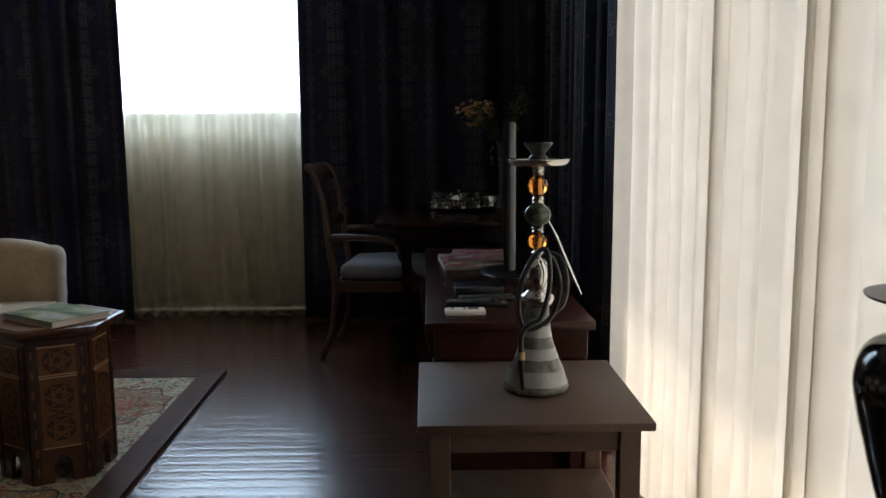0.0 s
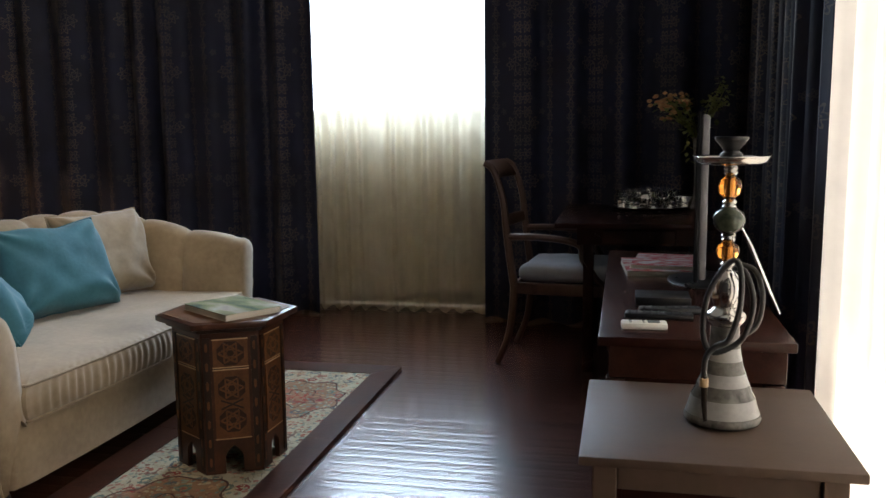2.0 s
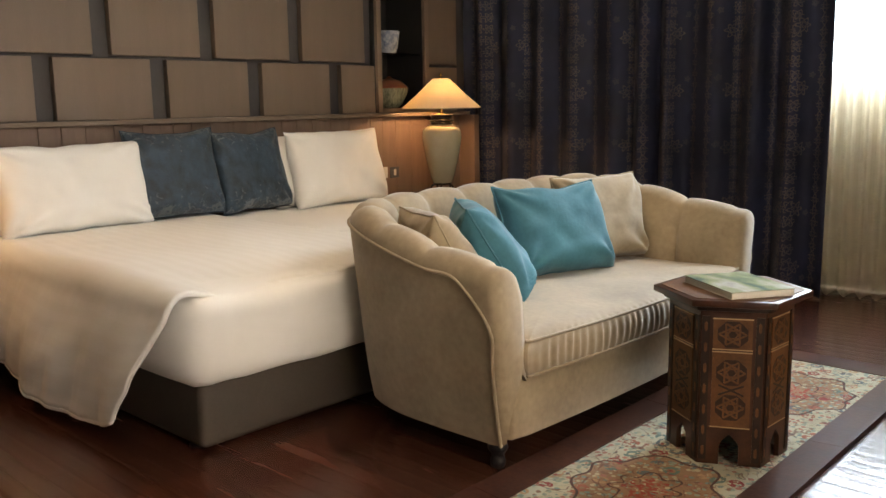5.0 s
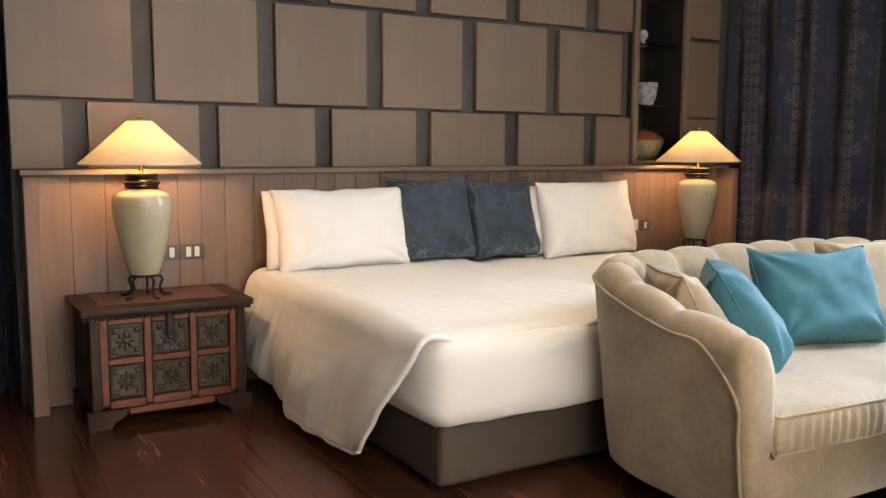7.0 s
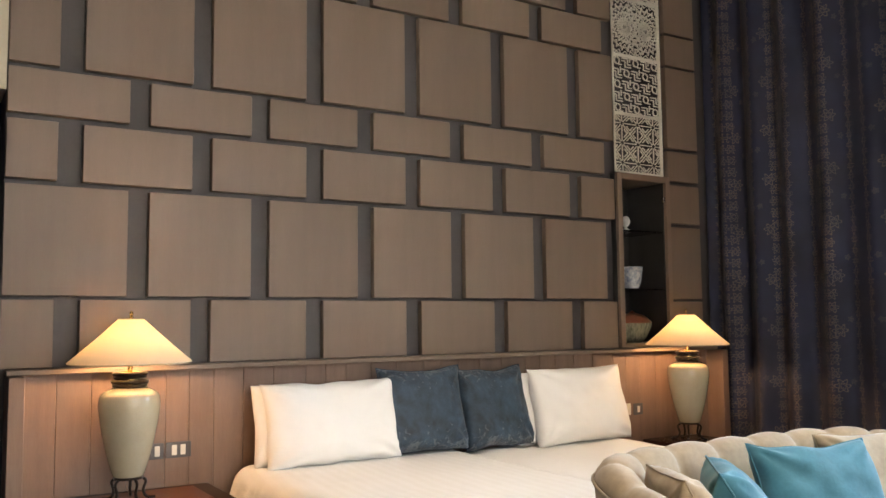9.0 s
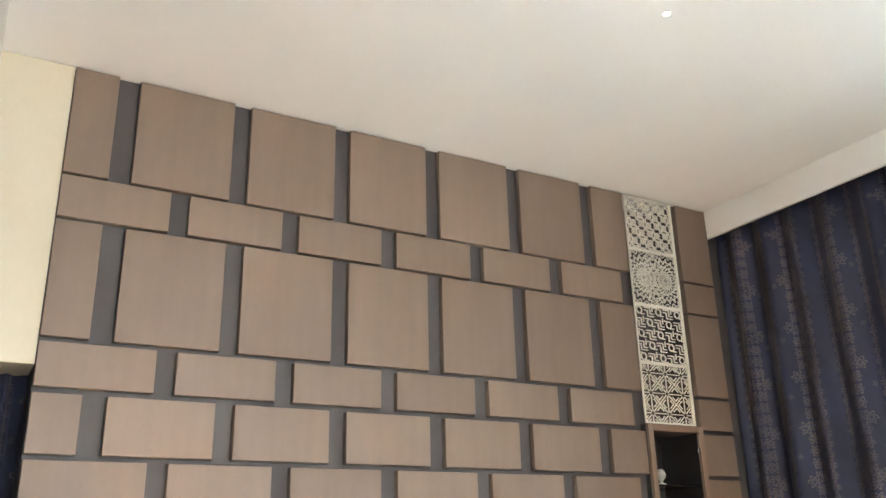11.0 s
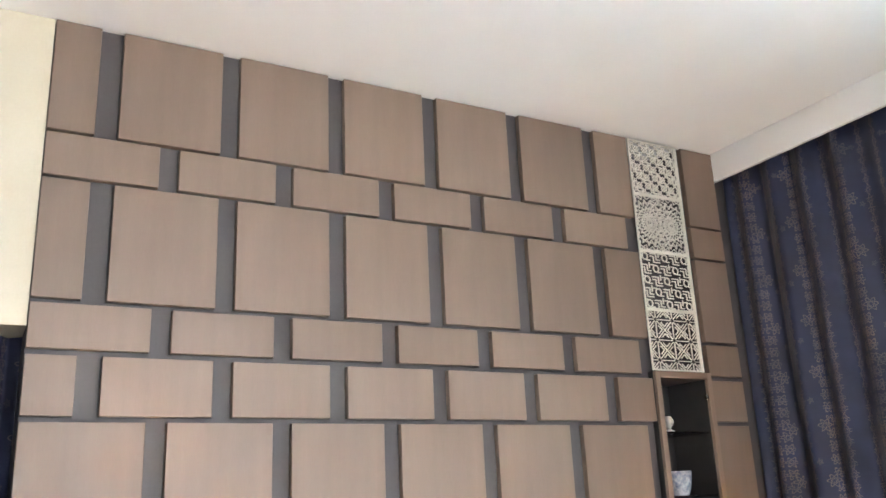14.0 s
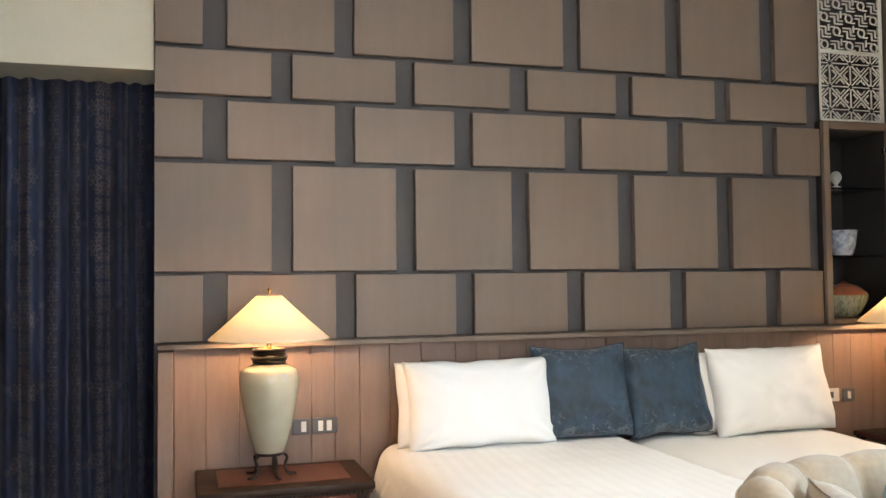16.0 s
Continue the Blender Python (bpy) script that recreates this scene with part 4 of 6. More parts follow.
def chest():
    ob = thing("chest", "carved red-brown wooden chest used as bedside table", "chest", (-4.20, 2.045, 0), 0)
    w, d0, d1, h = 0.39, -0.172, 0.322, 0.56    # half width along y, back and front in x
    part("body", box((d0, -w + 0.03, 0.09), (d1 - 0.03, w - 0.03, h - 0.035), 0.004, 1), M_CHEST_D, ob)
    part("lid", box((d0 - 0.01, -w - 0.005, h - 0.036), (d1 + 0.02, w + 0.005, h), 0.008, 2), M_CHEST_D, ob, "dark moulded lid")
    part("lid_inset", box((d0 + 0.06, -w + 0.09, h + 0.0005), (d1 - 0.07, w - 0.09, h + 0.0045), 0.001, 1), M_CHEST, ob, "red-brown inset panel")
    bm = bmesh.new()
    for k in range(46):
        y = -w + 0.012 + k * (2 * w - 0.024) / 45
        box((d1 - 0.012, y - 0.0055, h - 0.052), (d1 + 0.006, y + 0.0055, h - 0.038), bm=bm)
    part("dentil_strip", bm, M_CHEST_D, ob, "row of small dentils")
    x0, x1 = d1 - 0.029, d1 - 0.008
    for y0, y1 in ((-w + 0.032, -w + 0.075), (w - 0.075, w - 0.032)):
        part("corner_stile", box((x0, y0, 0.02), (x1 + 0.004, y1, h - 0.054), 0.004, 1), M_CHEST_D, ob)
    inner = 2 * w - 0.15
    cw = inner / 3
    for k in range(4):
        y = -w + 0.075 + k * cw
        part("stile", box((x0, max(y - (0.016 if 0 < k < 3 else 0.034), -w + 0.076), 0.105), (x1, min(y + (0.016 if 0 < k < 3 else 0.034), w - 0.076), h - 0.054), 0.003, 1), M_CHEST, ob)
    for z0, z1 in ((0.09, 0.128), (0.294, 0.322), (0.482, 0.505)):
        for k in range(3):
            y = -w + 0.075 + k * cw
            part("rail", box((x0, y + (0.0165 if k else 0.0345), z0), (x1 - 0.001, y + cw - (0.0165 if k < 2 else 0.0345), z1), 0.003, 1), M_CHEST, ob)
    for k in range(3):
        for z0, z1 in ((0.132, 0.290), (0.326, 0.478)):
            y0, y1 = -w + 0.075 + k * cw + (0.020 if k else 0.038), -w + 0.075 + (k + 1) * cw - (0.020 if k < 2 else 0.038)
            cy, cz = (y0 + y1) / 2, (z0 + z1) / 2
            p = part("carved_panel", box((x0, y0, z0), (x0 + 0.011, y1, z1), 0.004, 1), M_CARVE, ob, "dark carved square panel")
            for ya, yb, za, zb in ((y0 + 0.010, y1 - 0.010, z0 + 0.010, z0 + 0.016), (y0 + 0.010, y1 - 0.010, z1 - 0.016, z1 - 0.010), (y0 + 0.010, y0 + 0.016, z0 + 0.017, z1 - 0.017), (y1 - 0.016, y1 - 0.010, z0 + 0.017, z1 - 0.017)):
                part("bead_moulding", box((x0 + 0.008, ya, za), (x0 + 0.015, yb, zb), 0.002, 1), M_CARVE, p)
            bm = bmesh.new()
            for q in range(8):
                a = math.pi * q / 4
                c = Vector((x0 + 0.012, cy + 0.030 * math.cos(a), cz + 0.030 * math.sin(a)))
                bmesh.ops.create_uvsphere(bm, u_segments=8, v_segments=5, radius=0.016, matrix=Matrix.Translation(c) @ Matrix.Rotation(a, 4, "X") @ Matrix.Diagonal((0.4, 1.0, 0.55, 1)))
            bmesh.ops.create_uvsphere(bm, u_segments=10, v_segments=6, radius=0.014, matrix=Matrix.Translation((x0 + 0.013, cy, cz)) @ Matrix.Diagonal((0.6, 1, 1, 1)))
            tagged(part("rosette", bm, M_CARVE, p), kind="stuff")
            for sy in (-1, 1):
                for sz in (-1, 1):
                    bm = bmesh.new()
                    bmesh.ops.create_uvsphere(bm, u_segments=8, v_segments=5, radius=0.015, matrix=Matrix.Translation((x0 + 0.011, cy + sy * 0.05, cz + sz * 0.048)) @ Matrix.Diagonal((0.4, 1, 1, 1)))
                    part("corner_boss", bm, M_CARVE, p)
    for y0, y1 in ((-w + 0.01, -w + 0.19), (w - 0.19, w - 0.01)):
        s = 1 if y0 < 0 else -1
        e = y0 if s > 0 else y1
        out = [(e, 0), (e + s * 0.10, 0), (e + s * 0.115, 0.03), (e + s * 0.16, 0.05), (e + s * 0.18, 0.088), (e, 0.088)]
        bm = bmesh.new()
        f = [bm.verts.new((d1 + 0.006, y, z)) for y, z in out]
        g = [bm.verts.new((d1 - 0.03, y, z)) for y, z in out]
        bm.faces.new(f), bm.faces.new(g[::-1])
        for k in range(6):
            bm.faces.new((f[k], f[(k + 1) % 6], g[(k + 1) % 6], g[k]))
        part("bracket_foot", bm, M_CHEST_D, ob, smooth=False)
        part("back_foot", box((d0, min(e, e + s * 0.1), 0), (d0 + 0.05, max(e, e + s * 0.1), 0.09), 0.003, 1), M_CHEST_D, ob)
    part("base_rail", box((d1 - 0.028, -w + 0.191, 0.056), (d1 + 0.0, w - 0.191, 0.088), 0.004, 1), M_CHEST, ob)
    hasp = part("hasp", box((d1 - 0.006, -0.020, 0.415), (d1 + 0.006, 0.016, h - 0.04), 0.004, 1), M_BRONZE, ob, "iron hasp with padlock")
    part("padlock", tube([(d1 + 0.012, 0.016 * math.cos(a), 0.415 + 0.016 * math.sin(a)) for a in [2 * math.pi * q / 16 for q in range(16)]], 0.005, 8, closed=True), M_BRONZE, hasp)
    for z in (0.135, 0.31):
        part("side_panel", box((d0 + 0.06, -w + 0.0285, z), (d1 - 0.08, -w + 0.033, z + 0.14), 0.002, 1), M_CARVE, ob)


chest()
night = thing("bedside_stand", "small dark bedside stand under a lamp", "side table", (-4.05, 5.66, 0))
part("top", box((-0.19, -0.24, 0.53), (0.22, 0.24, 0.56), 0.006, 2), M_DARKWOOD, night)
for x in (-0.16, 0.19):
    for y in (-0.21, 0.21):
        part("leg", box((x - 0.02, y - 0.02, 0), (x + 0.02, y + 0.02, 0.529), 0.004, 1), M_DARKWOOD, night)


def plate(y, z, w, kind, label):
    ob = thing("wall_socket" if kind else "light_switch", label, "socket" if kind else "switch", (-4.384, y, z))
    part("cover_plate", box((0, -w / 2, -0.04), (0.008, w / 2, 0.04), 0.003, 1), M_GREY if kind != 1 else M_WHITEP, ob)
    if kind == 0:
        for q in (-0.022, 0.022) if w > 0.1 else (0.012,):
            part("rocker", box((0.0085, q - 0.013, -0.026), (0.012, q + 0.013, 0.026), 0.002, 1), M_WHITEP, ob, "white rocker")
    elif kind == 1:
        part("insert", box((0.0085, -0.02, -0.02), (0.010, 0.02, 0.02), 0.001, 1), M_GREY, ob)
    else:
        part("rocker", box((0.0085, -0.012, -0.022), (0.012, 0.012, 0.022), 0.002, 1), M_WHITEP, ob, "white rocker")


plate(2.165, 0.742, 0.09, 0, "grey switch plate with a white rocker on the headboard")
plate(2.285, 0.742, 0.13, 0, "grey double switch plate with white rockers on the headboard")
plate(5.385, 0.752, 0.13, 1, "white socket plate on the headboard")
plate(5.520, 0.748, 0.09, 2, "dark switch plate with a white rocker on the headboard")

# ---- sofa ----
SOFA_C, SOFA_A, SOFA_B, SOFA_N = (-1.585, 4.165), 0.93, 1.0, 4.0


def sofa_outline(th, grow=0.0):
    """Plan of the tub back: th from 0 (one arm tip) to pi (the other)."""
    c, s = math.cos(th), math.sin(th)
    e = 2 / SOFA_N
    y = -math.copysign(abs(c) ** e, c) * (SOFA_B + grow)
    x = -(abs(s) ** e) * (SOFA_A + grow)
    return Vector((SOFA_C[0] + x, SOFA_C[1] + y, 0))


def sofa():
    ob = thing("sofa", "beige velvet tub sofa with channel-stitched back on a rug", "sofa")
    # arc-length table of the outline
    raw = [sofa_outline(math.pi * k / 600) for k in range(601)]
    acc = [0.0]
    for p, q in zip(raw, raw[1:]):
        acc.append(acc[-1] + (q - p).length)
    total = acc[-1]

    def at(s):
        s *= total
        k = max(0, min(599, int(np.searchsorted(acc, s)) - 1))
        f = (s - acc[k]) / max(acc[k + 1] - acc[k], 1e-9)
        p = raw[k].lerp(raw[k + 1], f)
        a, b = raw[max(0, k - 6)], raw[min(600, k + 7)]
        t = (b - a).normalized()
        return p, Vector((t.y, -t.x, 0)) * -1     # the second points outwards

    def top(s):
        d = min(s, 1 - s) * total
        t = min(1.0, max(0.0, d / 0.85))
        t = t * t * (3 - 2 * t)
        return 0.740 + 0.130 * t

    CH = 13     # channels
    N = CH * 12
    prof = 22

    def shell(i, j):
        s = i / N
        p, out = at(s)
        zt = top(s)
        ch = (s * CH) % 1.0
        puff = abs(math.sin(math.pi * ch)) ** 0.55
        th = 0.165
        t = j / (prof - 1)
        # profile: outside bottom, up, over the roll, down the inside
        if t < 0.38:
            f = t / 0.38
            z = 0.10 + (zt - 0.085 - 0.10) * f
            off = -0.075 + 0.075 * f ** 0.8
            b = 0.0
        elif t < 0.72:
            a = (t - 0.38) / 0.34 * math.pi
            z = zt - 0.085 + 0.085 * math.sin(a) * (0.72 + 0.28 * puff)
            off = -th / 2 + th / 2 * math.cos(a)
            b = 0.022 * (1 - puff) * max(0, math.sin(a - 0.9))
        else:
            f = (t - 0.72) / 0.28
            z = (zt - 0.085) * (1 - f) + 0.30 * f
            off = -th + 0.0 - 0.03 * f
            b = 0
            off -= 0.045 * puff * (1 - 0.3 * f)
        n = 0.004 * noise.noise(p * 5 + Vector((0, 0, z * 5)))
        q = p + out * (off + b + n) + Vector((0, 0, z))
        return q, (s * total, t)

    bm = grid_mesh(N + 1, prof, shell)
    # close the arm fronts with padded ends
    for i, sgn in ((0, -1), (N, 1)):
        ring = [shell(i, j)[0] for j in range(prof)]
        mid = sum(ring, Vector()) / prof
        rows = [[bm.verts.new(p) for p in ring]]
        for k, (sh, fw) in enumerate(((0.98, 0.040), (0.90, 0.062), (0.55, 0.072))):
            rows.append([bm.verts.new(Vector((mid.x + (p.x - mid.x) * sh + fw, mid.y + (p.y - mid.y) * sh, mid.z + (p.z - mid.z) * (sh * 0.5 + 0.5)))) for p in ring])
        for lo, hi in zip(rows, rows[1:]):
            for k in range(prof - 1):
                bm.faces.new((lo[k], lo[k + 1], hi[k + 1], hi[k]))
        bm.faces.new(rows[-1])
    bmesh.ops.remove_doubles(bm, verts=bm.verts, dist=0.0004)
    back = part("tub_back", bm, M_VELVET, ob, "beige velvet back with upright channels")
    back.data.set_sharp_from_angle(angle=radians(70))
    # piping along the outer top edge and down the front edge of both arms
    line = []
    for i in range(2, N - 1, 2):
        p, out = at(i / N)
        line.append(p + out * 0.004 + Vector((0, 0, top(i / N) - 0.075)))

    def front_edge(i, sgn):
        return [shell(i, j)[0] + Vector((0.041, sgn * 0.003, 0.004)) for j in range(9)]

    pts = spline(front_edge(0, -1)[:8:2] + line[1:-1:3] + front_edge(N, 1)[:8:2][::-1], 5)
    part("piping", tube(pts, 0.006, 8), M_VELVET, ob, "stitched piping along the edge")
    # base under the seat
    out2 = [sofa_outline(math.pi * k / 60, -0.13) for k in range(61)]
    base = [(p.x, p.y) for p in out2]
    front = [(SOFA_C[0] + 0.035 + 0.03 * (1 - (q / 10) ** 2), SOFA_C[1] - q / 10 * (SOFA_B - 0.14)) for q in range(-10, 11)]
    part("seat_base", prism(base + front, 0.10, 0.315, 0.012), M_VELVET, ob)
    # seat cushion
    plan = [sofa_outline(math.pi * k / 60, -0.19) for k in range(61)]
    FN = 200
    front = [(SOFA_C[0] + 0.070 + 0.045 * (1 - (q / FN) ** 2), SOFA_C[1] - q / FN * (SOFA_B - 0.185)) for q in range(-FN, FN + 1)]
    ring = [(p.x, p.y) for p in plan] + front
    cx, cy = SOFA_C[0] - 0.35, SOFA_C[1]
    bm = bmesh.new()
    rows = []
    levels = [(0.318, 0.95), (0.321, 0.985), (0.328, 1.0), (0.345, 1.018), (0.365, 1.028), (0.388, 1.032), (0.410, 1.029), (0.430, 1.016), (0.446, 0.992), (0.456, 0.960), (0.466, 0.88), (0.474, 0.74), (0.479, 0.5), (0.481, 0.2)]
    for z, k in levels:
        row = []
        for m, (x, y) in enumerate(ring):
            q = Vector((cx + (x - cx) * k, cy + (y - cy) * k, z))
            if m > 61 and 0.325 < z < 0.45:
                # gathers: uneven upright puckers, tightest away from the corners
                v = y * 150 + 3.0 * noise.noise(Vector((y * 7, 2, 0))) + 2.0 * noise.noise(Vector((y * 3, z * 9, 5)))
                ease = min(1.0, (SOFA_B - 0.185 - abs(y - SOFA_C[1])) / 0.12)
                q.x += (0.0032 * math.sin(v) + 0.0045 * noise.noise(Vector((y * 38, z * 8, 1)))) * ease * math.sin(math.pi * (z - 0.32) / 0.13) ** 0.5
            q.z += 0.006 * noise.noise(q * 4) + 0.004 * noise.noise(Vector((q.x * 14, q.y * 4, 8))) * (1 if z > 0.45 else 0)
            row.append(bm.verts.new(q))
        rows.append(row)
    m = len(ring)
    for lo, hi in zip(rows, rows[1:]):
        for k in range(m):
            bm.faces.new((lo[k], lo[(k + 1) % m], hi[(k + 1) % m], hi[k]))
    bm.faces.new(rows[0][::-1]), bm.faces.new(rows[-1])
    cush = part("seat_cushion", bm, M_VELVET, ob, "loose beige velvet seat cushion with gathered front")
    cush.data.set_sharp_from_angle(angle=radians(150))
    edge = [(cx + (x - cx) * 1.0, cy + (y - cy) * 1.0, 0.447) for x, y in ring]
    part("cushion_piping", tube(edge, 0.006, 8, closed=True), M_VELVET, cush)
    edge = [(cx + (x - cx) * 1.002, cy + (y - cy) * 1.002, 0.327) for x, y in ring]
    part("cushion_piping", tube(edge, 0.006, 8, closed=True), M_VELVET, cush)
    for x, y in ((SOFA_C[0] - 0.02, SOFA_C[1] - 0.87), (SOFA_C[0] - 0.02, SOFA_C[1] + 0.87), (SOFA_C[0] - 0.72, SOFA_C[1] - 0.68), (SOFA_C[0] - 0.72, SOFA_C[1] + 0.68)):
        part("leg", lathe(smooth_rings([(0.022, 0.0), (0.028, 0.02), (0.022, 0.045), (0.036, 0.07), (0.030, 0.095), (0.034, 0.128)], 3), 20, at=(x, y, 0)), M_BLACK, ob, "turned black wooden leg")


sofa()
pillow("cushion", M_VELVET, (-2.03, 3.63, 0.470), (0.36, 0.42, 0.18), 30, -24, "small beige velvet cushion leaning in the corner of the sofa", 11.0, 0.055, seam=0.0045)
pillow("cushion", M_TEAL, (-1.95, 3.84, 0.470), (0.40, 0.43, 0.21), 31, -42, "turquoise cotton cushion leaning on the sofa arm", 12.0, 0.055, seam=0.0045)
pillow("cushion", M_TEAL, (-2.01, 4.27, 0.470), (0.56, 0.43, 0.23), 22, -108, "turquoise cotton cushion on the sofa", 13.0, 0.055, seam=0.0045, sag=0.02)
pillow("cushion", M_VELVET, (-2.05, 4.68, 0.470), (0.54, 0.42, 0.20), 13, -104, "beige velvet cushion on the sofa", 14.0, 0.055, seam=0.0045)

# ---- rug ----


def rug():
    ob = thing("rug", "patterned cream, red and green carpet with a dark border", "rug")
    x0, x1, y0, y1 = -1.545, -0.750, 2.0, 5.26
    m, nt, b = nodes_of("floral_carpet_pile")
    at = coords(nt, (1, 1, 1))
    wv = put(nt, "ShaderNodeTexNoise", inputs={"Scale": 5.0, "Detail": 2.0})
    nt.links.new(at, wv.inputs["Vector"])
    warp = put(nt, "ShaderNodeMix", blend="LINEAR_LIGHT", inputs={0: 0.03})
    nt.links.new(at, warp.inputs[6])
    nt.links.new(wv.outputs[1], warp.inputs[7])
    bent = warp.outputs[2]

    def op(kind, a, b_=None):
        n = put(nt, "ShaderNodeMath", op=kind)
        for k, v in enumerate((a, b_)):
            if v is None:
                continue
            if isinstance(v, (int, float)):
                n.inputs[k].default_value = v
            else:
                nt.links.new(v, n.inputs[k])
        return n.outputs[0]

    def over(mask, below, above):
        n = put(nt, "ShaderNodeMix", blend="MIX")
        nt.links.new(mask, n.inputs[0])
        for slot, v in ((6, below), (7, above)):
            if isinstance(v, tuple):
                n.inputs[slot].default_value = (*v, 1)
            else:
                nt.links.new(v, n.inputs[slot])
        return n.outputs[2]

    def palette(source, stops):
        pal = nt.nodes.new("ShaderNodeValToRGB")
        pal.color_ramp.interpolation = "CONSTANT"
        while len(pal.color_ramp.elements) < len(stops):
            pal.color_ramp.elements.new(0.5)
        for e, (p, c) in zip(pal.color_ramp.elements, stops):
            e.position, e.color = p, (*c, 1)
        nt.links.new(source, pal.inputs[0])
        return pal.outputs[0]

    def sprigs(scale, random_, low, high, stops):
        """Scattered woven motifs: their mask and their colours."""
        v = put(nt, "ShaderNodeTexVoronoi", feature="F1", inputs={"Scale": scale, "Randomness": random_})
        nt.links.new(bent, v.inputs["Vector"])
        hue = put(nt, "ShaderNodeSeparateColor")
        nt.links.new(v.outputs["Color"], hue.inputs[0])
        mask = op("MULTIPLY", op("GREATER_THAN", v.outputs["Distance"], low), op("LESS_THAN", v.outputs["Distance"], high))
        return mask, palette(hue.outputs[0], stops), v.outputs["Distance"]

    place = put(nt, "ShaderNodeSeparateXYZ")
    nt.links.new(bent, place.inputs[0])
    px = op("ADD", place.outputs[0], 1.12)
    py = op("MULTIPLY", op("SUBTRACT", op("FRACT", op("DIVIDE", op("ADD", place.outputs[1], -2.83), 1.23)), 0.5), 1.23)
    rad = op("SQRT", op("ADD", op("MULTIPLY", op("MULTIPLY", px, 1.25), op("MULTIPLY", px, 1.25)), op("MULTIPLY", py, py)))
    lobes = op("MULTIPLY", op("COSINE", op("MULTIPLY", op("ARCTAN2", py, px), 8.0)), 0.022)
    rad = op("ADD", rad, lobes)
    medal = op("LESS_THAN", rad, 0.27)
    rim = op("LESS_THAN", op("ABSOLUTE", op("SUBTRACT", rad, 0.272)), 0.006)
    heart = op("LESS_THAN", op("ABSOLUTE", op("SUBTRACT", rad, 0.120)), 0.005)
    core = op("LESS_THAN", rad, 0.075)
    cream = (0.40, 0.37, 0.27)
    ground = over(medal, cream, (0.26, 0.15, 0.085))
    m1, c1, _ = sprigs(46.0, 0.9, 0.0, 0.44, [(0.0, (0.22, 0.26, 0.20)), (0.22, (0.34, 0.30, 0.20)), (0.40, (0.17, 0.22, 0.19)), (0.58, (0.33, 0.14, 0.10)), (0.72, (0.42, 0.36, 0.24)), (0.9, (0.20, 0.11, 0.07))])
    col = over(m1, ground, c1)
    m2, c2, d2 = sprigs(13.0, 0.75, 0.17, 0.36, [(0.0, (0.24, 0.035, 0.03)), (0.2, (0.10, 0.15, 0.13)), (0.42, (0.30, 0.10, 0.06)), (0.6, (0.09, 0.12, 0.13)), (0.78, (0.36, 0.22, 0.12)), (0.9, (0.20, 0.05, 0.05))])
    v5 = put(nt, "ShaderNodeTexNoise", inputs={"Scale": 60.0, "Detail": 1.0})
    nt.links.new(bent, v5.inputs["Vector"])
    col = over(op("MULTIPLY", m2, op("GREATER_THAN", v5.outputs[0], 0.44)), col, c2)
    col = over(op("LESS_THAN", d2, 0.09), col, (0.27, 0.06, 0.045))
    scroll = put(nt, "ShaderNodeTexNoise", inputs={"Scale": 7.5, "Detail": 1.0, "Distortion": 1.6})
    nt.links.new(at, scroll.inputs["Vector"])
    vines = ramp(nt, scroll.outputs[0], [(0.470, (0, 0, 0)), (0.480, (0.9, 0.9, 0.9)), (0.492, (0.9, 0.9, 0.9)), (0.500, (0, 0, 0)), (0.575, (0, 0, 0)), (0.585, (0.9, 0.9, 0.9)), (0.600, (0, 0, 0))])
    col = over(op("MULTIPLY", vines, 0.85), col, (0.12, 0.045, 0.035))
    col = over(op("MAXIMUM", rim, heart), col, (0.075, 0.032, 0.025))
    col = over(op("MULTIPLY", core, op("GREATER_THAN", v5.outputs[0], 0.5)), col, (0.28, 0.05, 0.03))
    worn = put(nt, "ShaderNodeTexNoise", inputs={"Scale": 9.0, "Detail": 5.0})
    nt.links.new(at, worn.inputs["Vector"])
    tone = ramp(nt, worn.outputs[0], [(0.3, (0.78, 0.76, 0.72)), (0.7, (1, 1, 1))])
    mixc = put(nt, "ShaderNodeMix", blend="MULTIPLY", inputs={0: 1.0})
    nt.links.new(col, mixc.inputs[6])
    nt.links.new(tone, mixc.inputs[7])
    nt.links.new(mixc.outputs[2], b.inputs["Base Color"])
    b.inputs["Roughness"].default_value = 0.95
    pile = put(nt, "ShaderNodeTexNoise", inputs={"Scale": 300.0})
    nt.links.new(at, pile.inputs["Vector"])
    bp = put(nt, "ShaderNodeBump", inputs={"Strength": 0.4, "Distance": 0.004})
    nt.links.new(pile.outputs[0], bp.inputs["Height"])
    nt.links.new(bp.outputs[0], b.inputs["Normal"])
    edge = surf("brown_leather_border", (0.030, 0.011, 0.007), (0.082, 0.032, 0.019), 0.36, 5, 60, 0.25)
    edge.node_tree.nodes["Principled BSDF"].inputs["IOR"].default_value = 1.18
    bw = 0.13
    part("field", box((x0 + bw, y0 + bw, 0.0), (x1 - bw, y1 - bw, 0.010), 0.002, 1), m, ob)
    def strip(p):
        bm = bmesh.new()
        lo = [bm.verts.new((x, y, 0.0)) for x, y in p]
        hi = [bm.verts.new((x, y, 0.012 if k > 1 else 0.020)) for k, (x, y) in enumerate(p)]
        bm.faces.new(lo[::-1]), bm.faces.new(hi)
        for k in range(4):
            bm.faces.new((lo[k], lo[(k + 1) % 4], hi[(k + 1) % 4], hi[k]))
        part("border", bm, edge, ob, "dark brown leather border", smooth=False)
